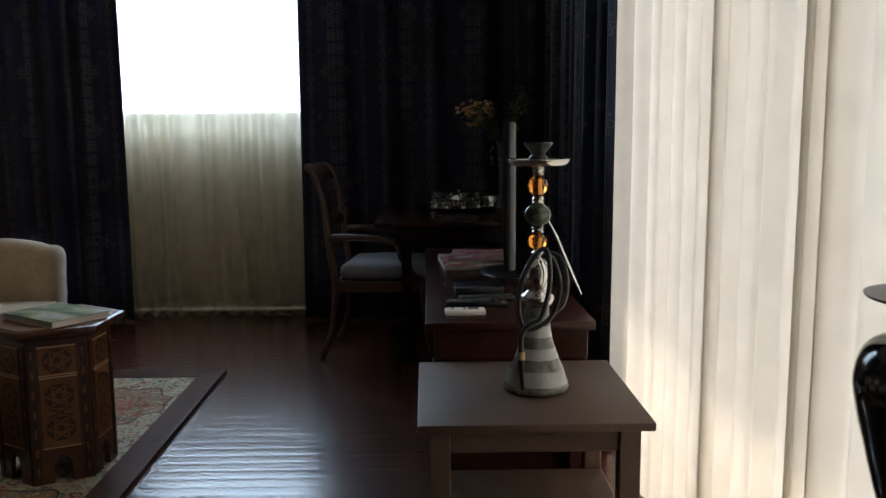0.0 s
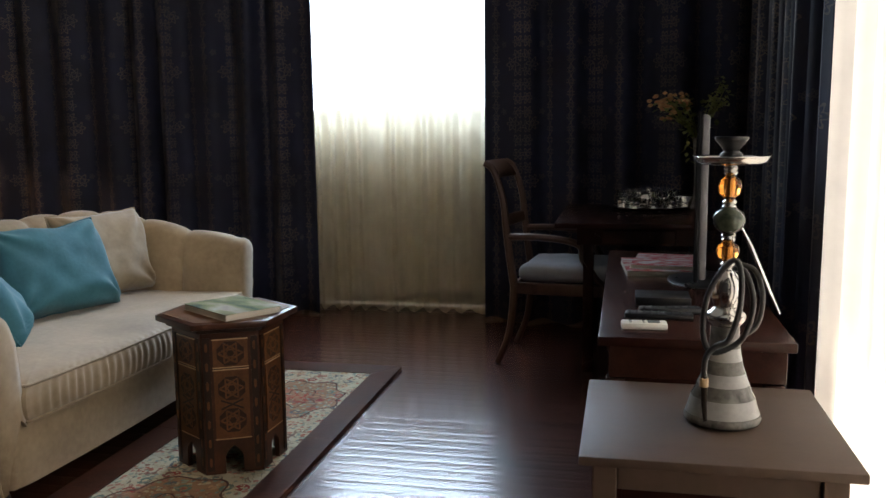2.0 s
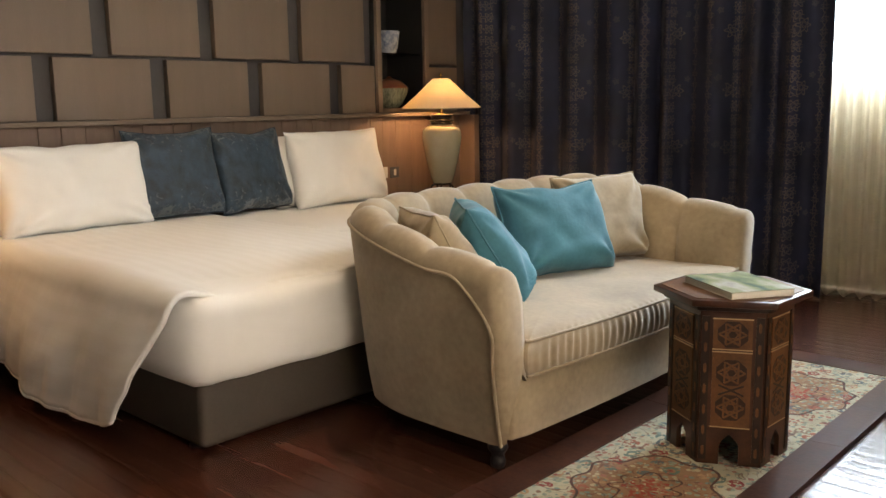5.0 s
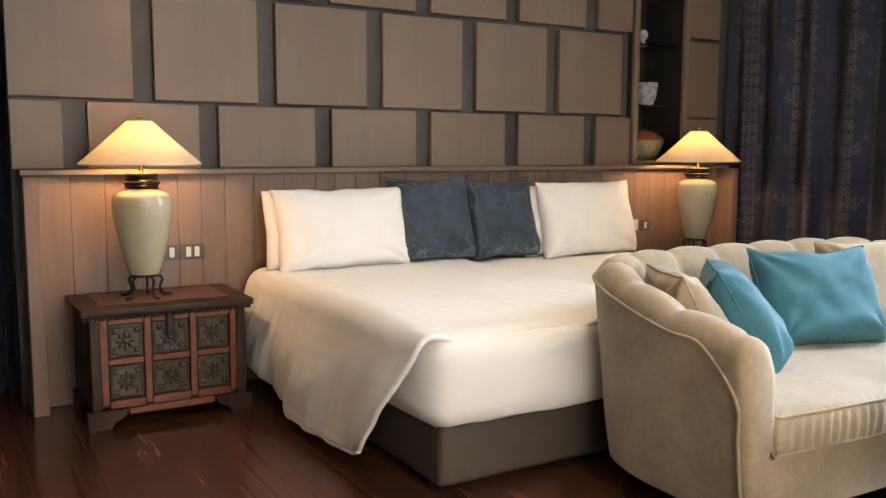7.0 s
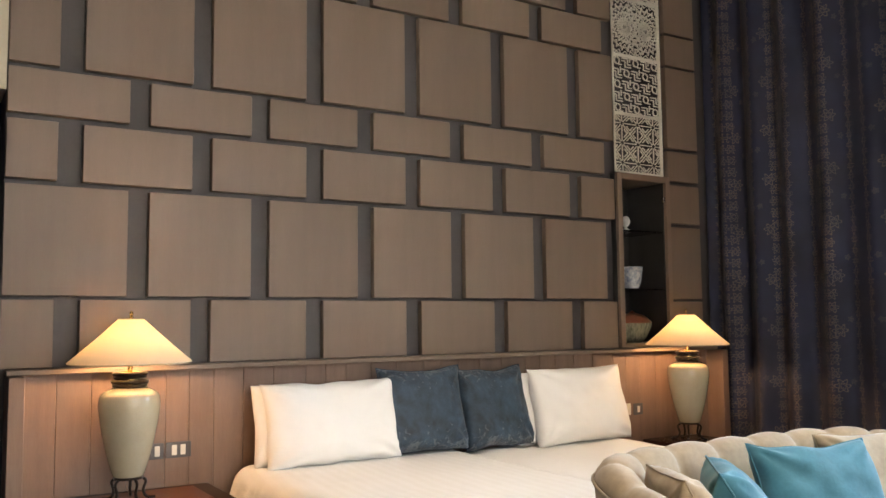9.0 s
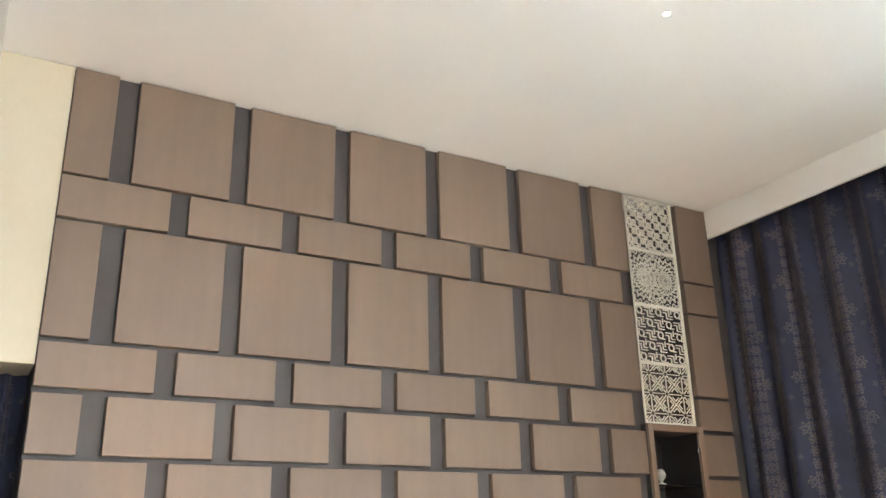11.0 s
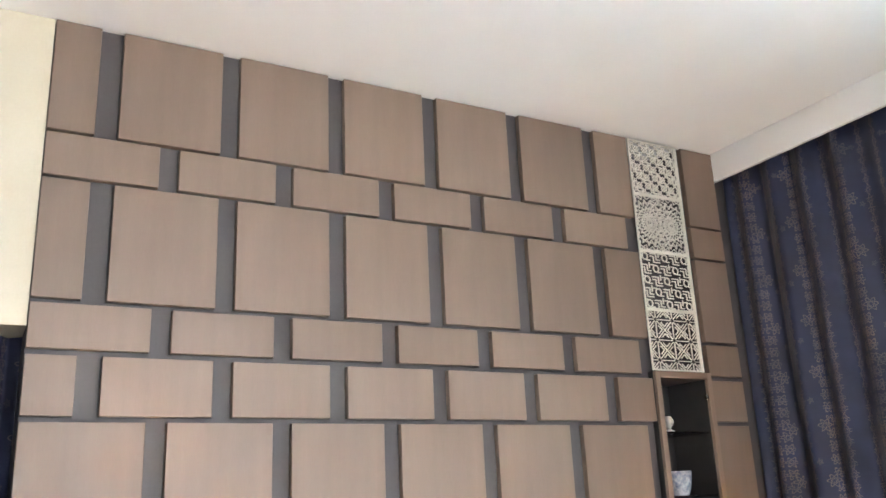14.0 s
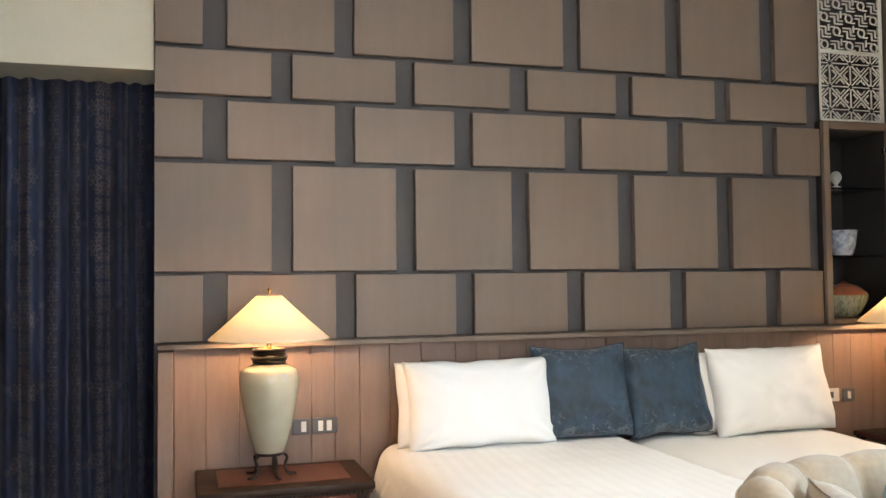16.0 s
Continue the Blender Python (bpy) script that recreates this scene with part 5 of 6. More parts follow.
    for n in range(3):
        a, c = y0 + (y1 - y0) * n / 3 + (0.002 if n else 0), y0 + (y1 - y0) * (n + 1) / 3
        strip([(x1, a), (x1, c), (x1 - bw, c - (bw if n == 2 else 0)), (x1 - bw, a + (bw if n == 0 else 0))])
        strip([(x0, a), (x0, c), (x0 + bw, c - (bw if n == 2 else 0)), (x0 + bw, a + (bw if n == 0 else 0))])
    strip([(x0, y1), (x1, y1), (x1 - bw, y1 - bw), (x0 + bw, y1 - bw)])
    strip([(x0, y0), (x1, y0), (x1 - bw, y0 + bw), (x0 + bw, y0 + bw)])


rug()

# ---- hexagonal inlaid table and book ----


def hex_table():
    ob = thing("hexagonal_table", "hexagonal carved walnut side table with inlaid geometric panels", "side table", (-1.085, 3.945, 0.012), -93)
    R, r, H = 0.264, 0.206, 0.577
    hexa = lambda q: [(q * math.cos(math.pi * k / 3), q * math.sin(math.pi * k / 3)) for k in range(6)]
    part("tabletop", prism(hexa(R), H - 0.022, H, 0.003), M_INLAY, ob, "hexagonal walnut top")
    part("top_inlay", prism(hexa(R * 0.90), H + 0.0003, H + 0.0023), M_INLAY_L, ob, "lighter inlaid field")
    part("moulding", prism(hexa(r + 0.022), H - 0.042, H - 0.0225, 0.004), M_INLAY_D, ob)
    ap = r * math.cos(math.pi / 6)
    side = r          # edge length of the hexagon
    for k in range(6):
        a = math.pi / 3 * k + math.pi / 6
        m = Matrix.Rotation(a, 4, "Z") @ Matrix.Translation((ap, 0, 0))
        h = side / 2

        def flat(outline, x0, x1):
            bm = bmesh.new()
            f = [bm.verts.new((x1, y, z)) for y, z in outline]
            g = [bm.verts.new((x0, y, z)) for y, z in outline]
            bm.faces.new(f), bm.faces.new(g[::-1])
            n = len(outline)
            for q in range(n):
                bm.faces.new((f[q], f[(q + 1) % n], g[(q + 1) % n], g[q]))
            bmesh.ops.transform(bm, matrix=m, verts=bm.verts)
            return bm

        arch = [(-0.032, 0), (-0.032, 0.062), (-0.028, 0.078), (-0.016, 0.092), (0.0, 0.108), (0.016, 0.092), (0.028, 0.078), (0.032, 0.062), (0.032, 0)]
        sidep = part("side_panel", flat([(-h + 0.001, 0)] + arch + [(h - 0.001, 0), (h - 0.001, H - 0.043), (-h + 0.001, H - 0.043)], -0.018, 0), M_INLAY, ob)
        # raised frame, inlaid squares and stars
        for y0, y1 in ((-h + 0.006, -h + 0.030), (h - 0.030, h - 0.006)):
            part("inlay_strip", flat([(y0, 0.015), (y1, 0.015), (y1, 0.515), (y0, 0.515)], 0.0004, 0.003), M_INLAY_D, sidep)
            ym = (y0 + y1) / 2
            for n in range(7):
                z = 0.030 + n * 0.072
                part("inlay_bead", flat([(ym, z), (ym + 0.005, z + 0.007), (ym + 0.005, z + 0.029), (ym, z + 0.036), (ym - 0.005, z + 0.029), (ym - 0.005, z + 0.007)], 0.0032, 0.0042), M_INLAY_L, sidep)
        for z0, z1 in ((0.405, 0.505), (0.135, 0.392)):
            part("inlay_panel", flat([(-0.062, z0), (0.062, z0), (0.062, z1), (-0.062, z1)], 0.0004, 0.003), M_INLAY_L, sidep, "honey-coloured inlaid panel")
            cs = [(z0 + z1) / 2] if z1 - z0 < 0.15 else [z0 + 0.068, z1 - 0.068]
            for z in cs:
                part("star_ground", flat([(0.052 * math.cos(math.pi * (q + 0.5) / 4), z + 0.048 * math.sin(math.pi * (q + 0.5) / 4)) for q in range(8)], 0.0031, 0.0037), M_INLAY_M, sidep)
                bm = bmesh.new()
                for q in range(6):
                    for rr, w in ((0.044, 0.0060), (0.028, 0.0048)):
                        a0 = math.pi / 3 * q + (0.52 if rr < 0.04 else 0)
                        a1 = a0 + 2 * math.pi / 3
                        p = Vector((0.0034, rr * math.cos(a0), z + rr * math.sin(a0) * 0.95))
                        e = Vector((0.0034, rr * math.cos(a1), z + rr * math.sin(a1) * 0.95))
                        d = (e - p).normalized()
                        nrm = Vector((0, -d.z, d.y)) * w / 2
                        vs = [bm.verts.new(v) for v in (p + nrm, e + nrm, e - nrm, p - nrm)]
                        vt = [bm.verts.new(v.co + Vector((0.0012, 0, 0))) for v in vs]
                        bm.faces.new(vt)
                        for u in range(4):
                            bm.faces.new((vs[u], vs[(u + 1) % 4], vt[(u + 1) % 4], vt[u]))
                bmesh.ops.transform(bm, matrix=m, verts=bm.verts)
                tagged(part("star_inlay", bm, M_INLAY_L, sidep, "honey-coloured interlaced star", smooth=False), kind="stuff")
            if len(cs) > 1:
                zc = (cs[0] + cs[1]) / 2
                for sgn in (-1, 1):
                    dy, dz = 0.040, sgn * 0.017
                    part("cross_inlay", flat([(-dy, zc - dz - 0.0035), (dy, zc + dz - 0.0035), (dy, zc + dz + 0.0035), (-dy, zc - dz + 0.0035)], 0.0031, 0.0039 + 0.0003 * sgn), M_INLAY_D, sidep)
            for y0, y1, za, zb in ((-0.064, 0.064, z0 - 0.004, z0 - 0.0005), (-0.064, 0.064, z1 + 0.0005, z1 + 0.004)):
                part("inlay_line", flat([(y0, za), (y1, za), (y1, zb), (y0, zb)], 0.0004, 0.0034), M_PEARL, sidep)
    return ob


hex_table()


def book(at, turn, size, covers, label, name="book"):
    ob = thing(name, label, "book" if name == "book" else "magazine", at, turn)
    w, d, h = size
    part("page_block", box((-w / 2 + 0.003, -d / 2 + 0.003, 0.002), (w / 2 - 0.003, d / 2 - 0.003, h - 0.0025)), M_PAPER, ob, "cream page block")
    part("back_cover", box((-w / 2, -d / 2, 0), (w / 2, d / 2, 0.002), 0.0006, 1), M_PAPER, ob)
    part("front_cover", box((-w / 2, -d / 2, h - 0.0022), (w / 2, d / 2, h), 0.0006, 1), covers, ob)


M_PAPER = surf("paper", (0.52, 0.48, 0.40), (0.62, 0.58, 0.49), 0.7, 5, 200, 0.1, stretch=(1, 1, 40))


def picture_cover(name, colors, scale):
    m, nt, b = nodes_of(name)
    at = coords(nt, (1, 2.5, 1))
    n = put(nt, "ShaderNodeTexNoise", inputs={"Scale": scale, "Detail": 5.0})
    nt.links.new(at, n.inputs["Vector"])
    nt.links.new(ramp(nt, n.outputs[0], [(0.25 + 0.5 * k / (len(colors) - 1), c) for k, c in enumerate(colors)]), b.inputs["Base Color"])
    b.inputs["Roughness"].default_value = 0.25
    return m


book((-1.055, 3.925, 0.5925), -34, (0.305, 0.235, 0.024), picture_cover("landscape_cover", [(0.12, 0.13, 0.15), (0.13, 0.19, 0.15), (0.33, 0.37, 0.22), (0.55, 0.54, 0.47), (0.28, 0.26, 0.30)], 4.0), "large softcover book with a misty green landscape cover")

# ---- light side table and water pipe ----
TT = 0.57


def side_table():
    ob = thing("side_table", "taupe painted square side table with a lower shelf", "side table", (0.59, 3.04, 0))
    h = 0.29
    part("tabletop", box((-h, -h, TT - 0.022), (h, h, TT), 0.004, 2), M_TABLE, ob)
    for x in (-1, 1):
        for y in (-1, 1):
            cx, cy = x * (h - 0.055), y * (h - 0.055)
            part("leg", box((cx - 0.026, cy - 0.026, 0), (cx + 0.026, cy + 0.026, TT - 0.023), 0.003, 1), M_TABLE, ob)
    for y in (-1, 1):
        part("apron", box((-h + 0.082, y * (h - 0.05) - 0.01, TT - 0.085), (h - 0.082, y * (h - 0.05) + 0.01, TT - 0.023), 0.002, 1), M_TABLE, ob)
        part("apron", box((y * (h - 0.05) - 0.01, -h + 0.082, TT - 0.085), (y * (h - 0.05) + 0.01, h - 0.082, TT - 0.023), 0.002, 1), M_TABLE, ob)
    part("shelf", box((-h + 0.03, -h + 0.083, 0.235), (h - 0.03, h - 0.083, 0.255), 0.003, 1), M_TABLE, ob)


side_table()


def hookah():
    ob = thing("water_pipe", "glass and metal water pipe with amber beads, striped base and hose", "water pipe", (0.625, 3.045, TT))
    part("foot_ring", lathe(smooth_rings([(0.075, 0), (0.088, 0.004), (0.090, 0.014), (0.086, 0.022)], 3), 40), M_SMOKE, ob, "dark glass foot")
    bands = [(0.086, 0.023, 0.074, 0.062, M_STRIPE), (0.074, 0.062, 0.060, 0.092, M_SMOKE), (0.060, 0.092, 0.050, 0.120, M_STRIPE), (0.050, 0.120, 0.042, 0.150, M_SMOKE), (0.042, 0.150, 0.037, 0.180, M_STRIPE), (0.037, 0.180, 0.033, 0.232, M_SMOKE)]
    for r0, z0, r1, z1, m in bands:
        part("glass_band", lathe([(r0, z0 + 0.0004), ((r0 + r1) / 2 - 0.0008, (z0 + z1) / 2), (r1, z1)], 40), m, ob)
    part("collar", lathe(smooth_rings([(0.034, 0.232), (0.044, 0.245), (0.046, 0.258), (0.036, 0.268), (0.028, 0.275)], 3), 32), M_STEEL, ob, "steel collar")
    part("stem_body", lathe(smooth_rings([(0.026, 0.275), (0.036, 0.305), (0.034, 0.335), (0.022, 0.355), (0.013, 0.365)], 3), 28), M_STEEL, ob)
    part("stem", lathe([(0.0095, 0.355), (0.0095, 0.64)], 16), M_STEEL, ob)
    for z in (0.372, 0.440, 0.517, 0.595):
        part("stem_ring", lathe(smooth_rings([(0.010, z - 0.012), (0.017, z - 0.005), (0.012, z), (0.017, z + 0.005), (0.010, z + 0.012)], 2), 20), M_STEEL, ob)

    def bead(z0, z1, rad, mat, facets, label):
        bm = bmesh.new()
        prof = [(0.35, 0.0), (0.86, 0.22), (1.0, 0.5), (0.86, 0.78), (0.35, 1.0)]
        lathe([(rad * r, z0 + (z1 - z0) * t) for r, t in (prof if facets < 20 else smooth_rings(prof, 4))], facets, bm=bm)
        o = part("bead", bm, mat, ob, label, smooth=facets > 20)
    bead(0.384, 0.430, 0.027, M_AMBER, 12, "faceted amber glass bead")
    bead(0.449, 0.511, 0.036, M_GREENC, 32, "mottled green ceramic bead")
    bead(0.529, 0.584, 0.027, M_AMBER, 12, "faceted amber glass bead")
    part("plate", lathe(smooth_rings([(0.012, 0.606), (0.055, 0.608), (0.075, 0.614), (0.083, 0.624), (0.086, 0.627), (0.082, 0.628), (0.06, 0.616), (0.012, 0.612)], 3), 48), M_STEEL, ob, "polished ash plate")
    part("bowl", lathe(smooth_rings([(0.018, 0.613), (0.026, 0.622), (0.024, 0.634), (0.018, 0.640), (0.024, 0.650), (0.036, 0.664), (0.037, 0.672), (0.030, 0.670), (0.015, 0.655)], 3), 28), M_BLACK, ob, "black clay tobacco bowl")
    # hose: two hanging loops, then down to the mouthpiece
    path = spline([(0.012, -0.02, 0.37), (0.035, -0.05, 0.365), (0.052, -0.065, 0.30), (0.035, -0.07, 0.225), (-0.005, -0.072, 0.19), (-0.04, -0.07, 0.185), (-0.056, -0.066, 0.23), (-0.048, -0.062, 0.31), (-0.015, -0.058, 0.375), (0.012, -0.062, 0.395), (0.022, -0.08, 0.36), (0.020, -0.085, 0.29), (0.0, -0.09, 0.22), (-0.03, -0.088, 0.20), (-0.050, -0.085, 0.17), (-0.052, -0.084, 0.12)], 10)
    part("hose", tube(path, [0.0062 + (0.0012 if k % 2 else 0) for k in range(len(path))], 12), M_HOSE, ob, "ribbed black hose")
    part("hose", tube(spline([(0.02, 0.01, 0.375), (0.06, 0.0, 0.365), (0.078, -0.02, 0.31), (0.066, -0.04, 0.245), (0.03, -0.05, 0.215)], 8), 0.0062, 10), M_HOSE, ob)
    part("mouthpiece", tube([(-0.052, -0.084, 0.13), (-0.051, -0.083, 0.11), (-0.050, -0.082, 0.06), (-0.046, -0.080, 0.022)], [0.008, 0.009, 0.0065, 0.005], 12), M_BRONZE, ob, "dark mouthpiece with a pale ring")
    part("mouthpiece_ring", tube([(-0.052, -0.0845, 0.125), (-0.0515, -0.084, 0.105)], 0.0105, 12), M_PEARL, ob)
    part("tongs", tube([(0.022, -0.01, 0.475), (0.05, -0.006, 0.42), (0.095, 0.0, 0.315), (0.120, 0.0, 0.262)], [0.002, 0.005, 0.005, 0.003], 8), M_STEEL, ob, "steel tongs hanging from the stem")


hookah()

# ---- low bench with television ----
BT = 0.669


def tv_bench():
    ob = thing("tv_bench", "dark mahogany bench along the curtain", "bench", (0.32, 3.43, 0))
    w, L = 0.545, 1.78
    part("top", box((0, 0, BT - 0.03), (w, L, BT), 0.006, 2), M_DARKWOOD, ob)
    part("apron", box((0.03, 0.03, BT - 0.13), (w - 0.02, 0.05, BT - 0.031), 0.003, 1), M_DARKWOOD, ob)
    part("apron", box((0.03, 0.052, BT - 0.13), (0.05, L - 0.05, BT - 0.031), 0.003, 1), M_DARKWOOD, ob)
    part("cabinet", box((0.07, 0.07, 0.06), (w - 0.02, L - 0.05, BT - 0.132), 0.004, 1), M_DARKWOOD, ob)
    for k in range(3):
        y0 = 0.09 + k * 0.54
        d = part("door", box((0.052, y0, 0.09), (0.069, y0 + 0.52, BT - 0.16), 0.004, 1), M_DARKWOOD, ob)
        part("knob", lathe([(0.008, 0), (0.012, 0.006), (0.006, 0.014)], 12, at=(0.046, y0 + 0.08, 0.33)), M_BRASS, d)
    for x in (0.05, w - 0.05):
        for y in (0.05, L - 0.05):
            part("leg", box((x - 0.028, y - 0.028, 0), (x + 0.028, y + 0.028, BT - 0.132), 0.004, 1), M_DARKWOOD, ob)


tv_bench()


def television():
    ob = thing("television", "black flat television seen edge-on, with an oval foot", "television", (0.684, 4.42, BT), -4.5)
    M_TVB = surf("matt_black_plastic", (0.010, 0.010, 0.011), (0.016, 0.016, 0.017), 0.65, 8, 90, 0.03)
    M_TVB.node_tree.nodes["Principled BSDF"].inputs["IOR"].default_value = 1.02
    M_TVG = surf("grey_television_edge", (0.13, 0.13, 0.135), (0.17, 0.17, 0.175), 0.6, 8, 90, 0.02)
    part("body", box((-0.012, -0.44, 0.075), (0.014, 0.44, 0.635), 0.008, 2), M_TVG, ob, "grey plastic edge")
    part("bezel", box((-0.026, -0.45, 0.065), (-0.0125, 0.45, 0.645), 0.006, 2), M_TVB, ob)
    part("screen", box((-0.0285, -0.425, 0.09), (-0.0265, 0.425, 0.62)), M_SCREEN, ob, "dark glossy screen")
    part("neck", box((-0.008, -0.06, 0.012), (0.012, 0.06, 0.09), 0.006, 2), M_BLACK, ob)
    bm = lathe(smooth_rings([(0.16, 0.0), (0.165, 0.004), (0.14, 0.012), (0.05, 0.02), (0.002, 0.022)], 3), 40)
    bmesh.ops.scale(bm, vec=(0.75, 1.25, 1), verts=bm.verts)
    part("foot", bm, M_BLACK, ob, "glossy black oval foot")


M_SCREEN = surf("dark_screen_glass", (0.004, 0.004, 0.005), (0.007, 0.007, 0.008), 0.5, bump=0)
M_SCREEN.node_tree.nodes["Principled BSDF"].inputs["IOR"].default_value = 1.03
television()


def remote(at, turn, size, mat, label, keys):
    ob = thing("remote_control", label, "remote control", at, turn)
    w, d, h = size
    part("case", box((-w / 2, -d / 2, 0), (w / 2, d / 2, h), min(0.006, h * 0.35), 2), mat, ob)
    for i in range(keys[0]):
        for j in range(keys[1]):
            x, y = -w / 2 + w * (i + 0.7) / (keys[0] + 0.5), -d / 2 + d * (j + 0.75) / (keys[1] + 0.5)
            part("button", box((x - 0.004, y - 0.004, h + 0.0002), (x + 0.004, y + 0.004, h + 0.002), 0.001, 1), M_GREY if mat is not M_GREY else M_BLACK, ob)
    return ob


r = remote((0.452, 3.555, BT), 2, (0.135, 0.055, 0.020), M_WHITEP, "white air-conditioner remote control on the bench", (3, 2))
part("display", box((0.01, -0.016, 0.0202), (0.045, 0.016, 0.0215)), M_GREY, r, "grey display")
remote((0.50, 3.70, BT), -3, (0.21, 0.052, 0.018), M_BLACK, "long black remote control on the bench", (9, 3))
remote((0.54, 3.79, BT), 8, (0.20, 0.05, 0.018), M_BLACK, "black remote control lying askew on the bench", (8, 3))
sets = thing("set_top_box", "small black receiver box on the bench", "receiver", (0.52, 3.93, BT))
part("case", box((-0.09, -0.07, 0.004), (0.09, 0.07, 0.034), 0.004, 2), M_BLACK, sets)
for x in (-0.07, 0.07):
    for y in (-0.05, 0.05):
        part("rubber_foot", lathe([(0.008, 0), (0.008, 0.005)], 10, at=(x, y, 0)), M_BLACK, sets)
MAG = picture_cover("fashion_magazine_cover", [(0.55, 0.53, 0.53), (0.66, 0.62, 0.60), (0.45, 0.05, 0.06), (0.62, 0.60, 0.62), (0.14, 0.15, 0.22)], 9.0)
book((0.53, 4.66, BT), 4, (0.28, 0.36, 0.022), MAG, "glossy magazine with a red and white cover on the bench", "magazine")
book((0.57, 4.70, BT + 0.0225), -7, (0.27, 0.34, 0.014), MAG, "glossy magazine lying on another magazine", "magazine")

# ---- desk, chair, tea set, flowers ----
DT = 0.79


def desk():
    ob = thing("desk", "dark polished mahogany desk in front of the curtains", "desk", (0.045, 5.30, 0))
    W, D = 0.80, 1.08
    part("top", box((0, 0, DT - 0.03), (W, D, DT), 0.008, 2), M_DARKWOOD, ob)
    part("apron", box((0.11, 0.07, DT - 0.12), (W - 0.07, 0.09, DT - 0.031), 0.003, 1), M_DARKWOOD, ob)
    part("drawer_front", box((0.24, 0.058, DT - 0.112), (0.60, 0.0695, DT - 0.04), 0.004, 1), M_DARKWOOD, ob)
    for x in (0.11, W - 0.09):
        part("side_apron", box((x, 0.092, DT - 0.12), (x + 0.02, D - 0.05, DT - 0.031), 0.003, 1), M_DARKWOOD, ob)
    for x in (0.17, W - 0.10):
        for y in (0.12, D - 0.10):
            part("leg", prism([(x - 0.027, y - 0.027), (x + 0.027, y - 0.027), (x + 0.027, y + 0.027), (x - 0.027, y + 0.027)], 0, DT - 0.031, 0.004), M_DARKWOOD, ob)


desk()


def armchair():
    """Open armchair with sabre legs, seen from its side; faces +x."""
    ob = thing("armchair", "walnut open armchair with scrolled back and grey padded seat", "chair", (0.104, 5.66, 0), -6)
    ob.scale = (1, 1, 1.045)
    W = 0.50
    sx0, sx1, sz = -0.235, 0.265, 0.455

    def bar(points, radius, name, label="", flat=1.0):
        pts = spline(points, 7)
        n = len(pts)
        radii = [radius[0] + (radius[1] - radius[0]) * k / (n - 1) for k in range(n)]
        bm = tube(pts, radii, 8)
        return part(name, bm, M_CHAIRWOOD, ob, label)

    for y in (-W / 2 + 0.02, W / 2 - 0.02):
        bar([(sx0 - 0.02, y, 0.42), (sx0 - 0.03, y, 0.30), (sx0 - 0.055, y, 0.15), (sx0 - 0.115, y, 0.008)], (0.024, 0.016), "back_leg")
        bar([(sx1 - 0.04, y, 0.42), (sx1 - 0.03, y, 0.28), (sx1 - 0.01, y, 0.12), (sx1 + 0.03, y, 0.007)], (0.024, 0.014), "front_leg")
        bar([(sx0 - 0.02, y, 0.40), (sx0 - 0.045, y, 0.55), (sx0 - 0.065, y, 0.70), (sx0 - 0.085, y, 0.86), (sx0 - 0.135, y, 1.00), (sx0 - 0.185, y, 1.035)], (0.023, 0.016), "back_post")
        bar([(sx0 - 0.055, y, 0.665), (sx0 + 0.10, y * 1.03, 0.668), (sx0 + 0.26, y * 1.05, 0.655), (sx0 + 0.33, y * 1.05, 0.625), (sx0 + 0.345, y * 1.04, 0.56), (sx0 + 0.41, y * 1.0, 0.47), (sx0 + 0.45, y * 0.98, 0.43)], (0.018, 0.019), "armrest")
    part("seat_rail", box((sx0 - 0.01, -W / 2 + 0.006, 0.375), (sx1 - 0.02, -W / 2 + 0.036, 0.435), 0.004, 1), M_CHAIRWOOD, ob)
    part("seat_rail", box((sx0 - 0.01, W / 2 - 0.036, 0.375), (sx1 - 0.02, W / 2 - 0.006, 0.435), 0.004, 1), M_CHAIRWOOD, ob)
    part("seat_rail", box((sx0 - 0.03, -W / 2 + 0.037, 0.375), (sx0 - 0.005, W / 2 - 0.037, 0.435), 0.004, 1), M_CHAIRWOOD, ob)
    part("seat_rail", box((sx1 - 0.05, -W / 2 + 0.037, 0.375), (sx1 - 0.021, W / 2 - 0.037, 0.435), 0.004, 1), M_CHAIRWOOD, ob)
    part("seat", soft_box((sx0 - 0.005, -W / 2 + 0.012, 0.436), (sx1 - 0.005, W / 2 - 0.012, 0.528), 0.045, seed=3, amp=0.008), M_SEATCLOTH, ob, "grey upholstered seat pad")

    def crest(z0, z1, x0, x1, name):
        def place(i, j):
            a = i / 14 * 2 - 1
            t = j / 8
            ang = t * 2 * math.pi
            zz, xx = (z0 + z1) / 2 + (z1 - z0) / 2 * math.cos(ang), (x0 + x1) / 2 + 0.014 * math.sin(ang) + (x1 - x0) / 2 * math.cos(ang)
            return Vector((xx - 0.03 * (1 - a * a), a * (W / 2 - 0.02), zz)), (a, t)
        bm = grid_mesh(15, 9, place)
        bmesh.ops.remove_doubles(bm, verts=bm.verts, dist=0.0005)
        bmesh.ops.holes_fill(bm, edges=[e for e in bm.edges if e.is_boundary])
        part(name, bm, M_CHAIRWOOD, ob)

    crest(0.955, 1.045, sx0 - 0.11, sx0 - 0.185, "crest_rail")
    crest(0.70, 0.76, sx0 - 0.065, sx0 - 0.075, "back_slat")


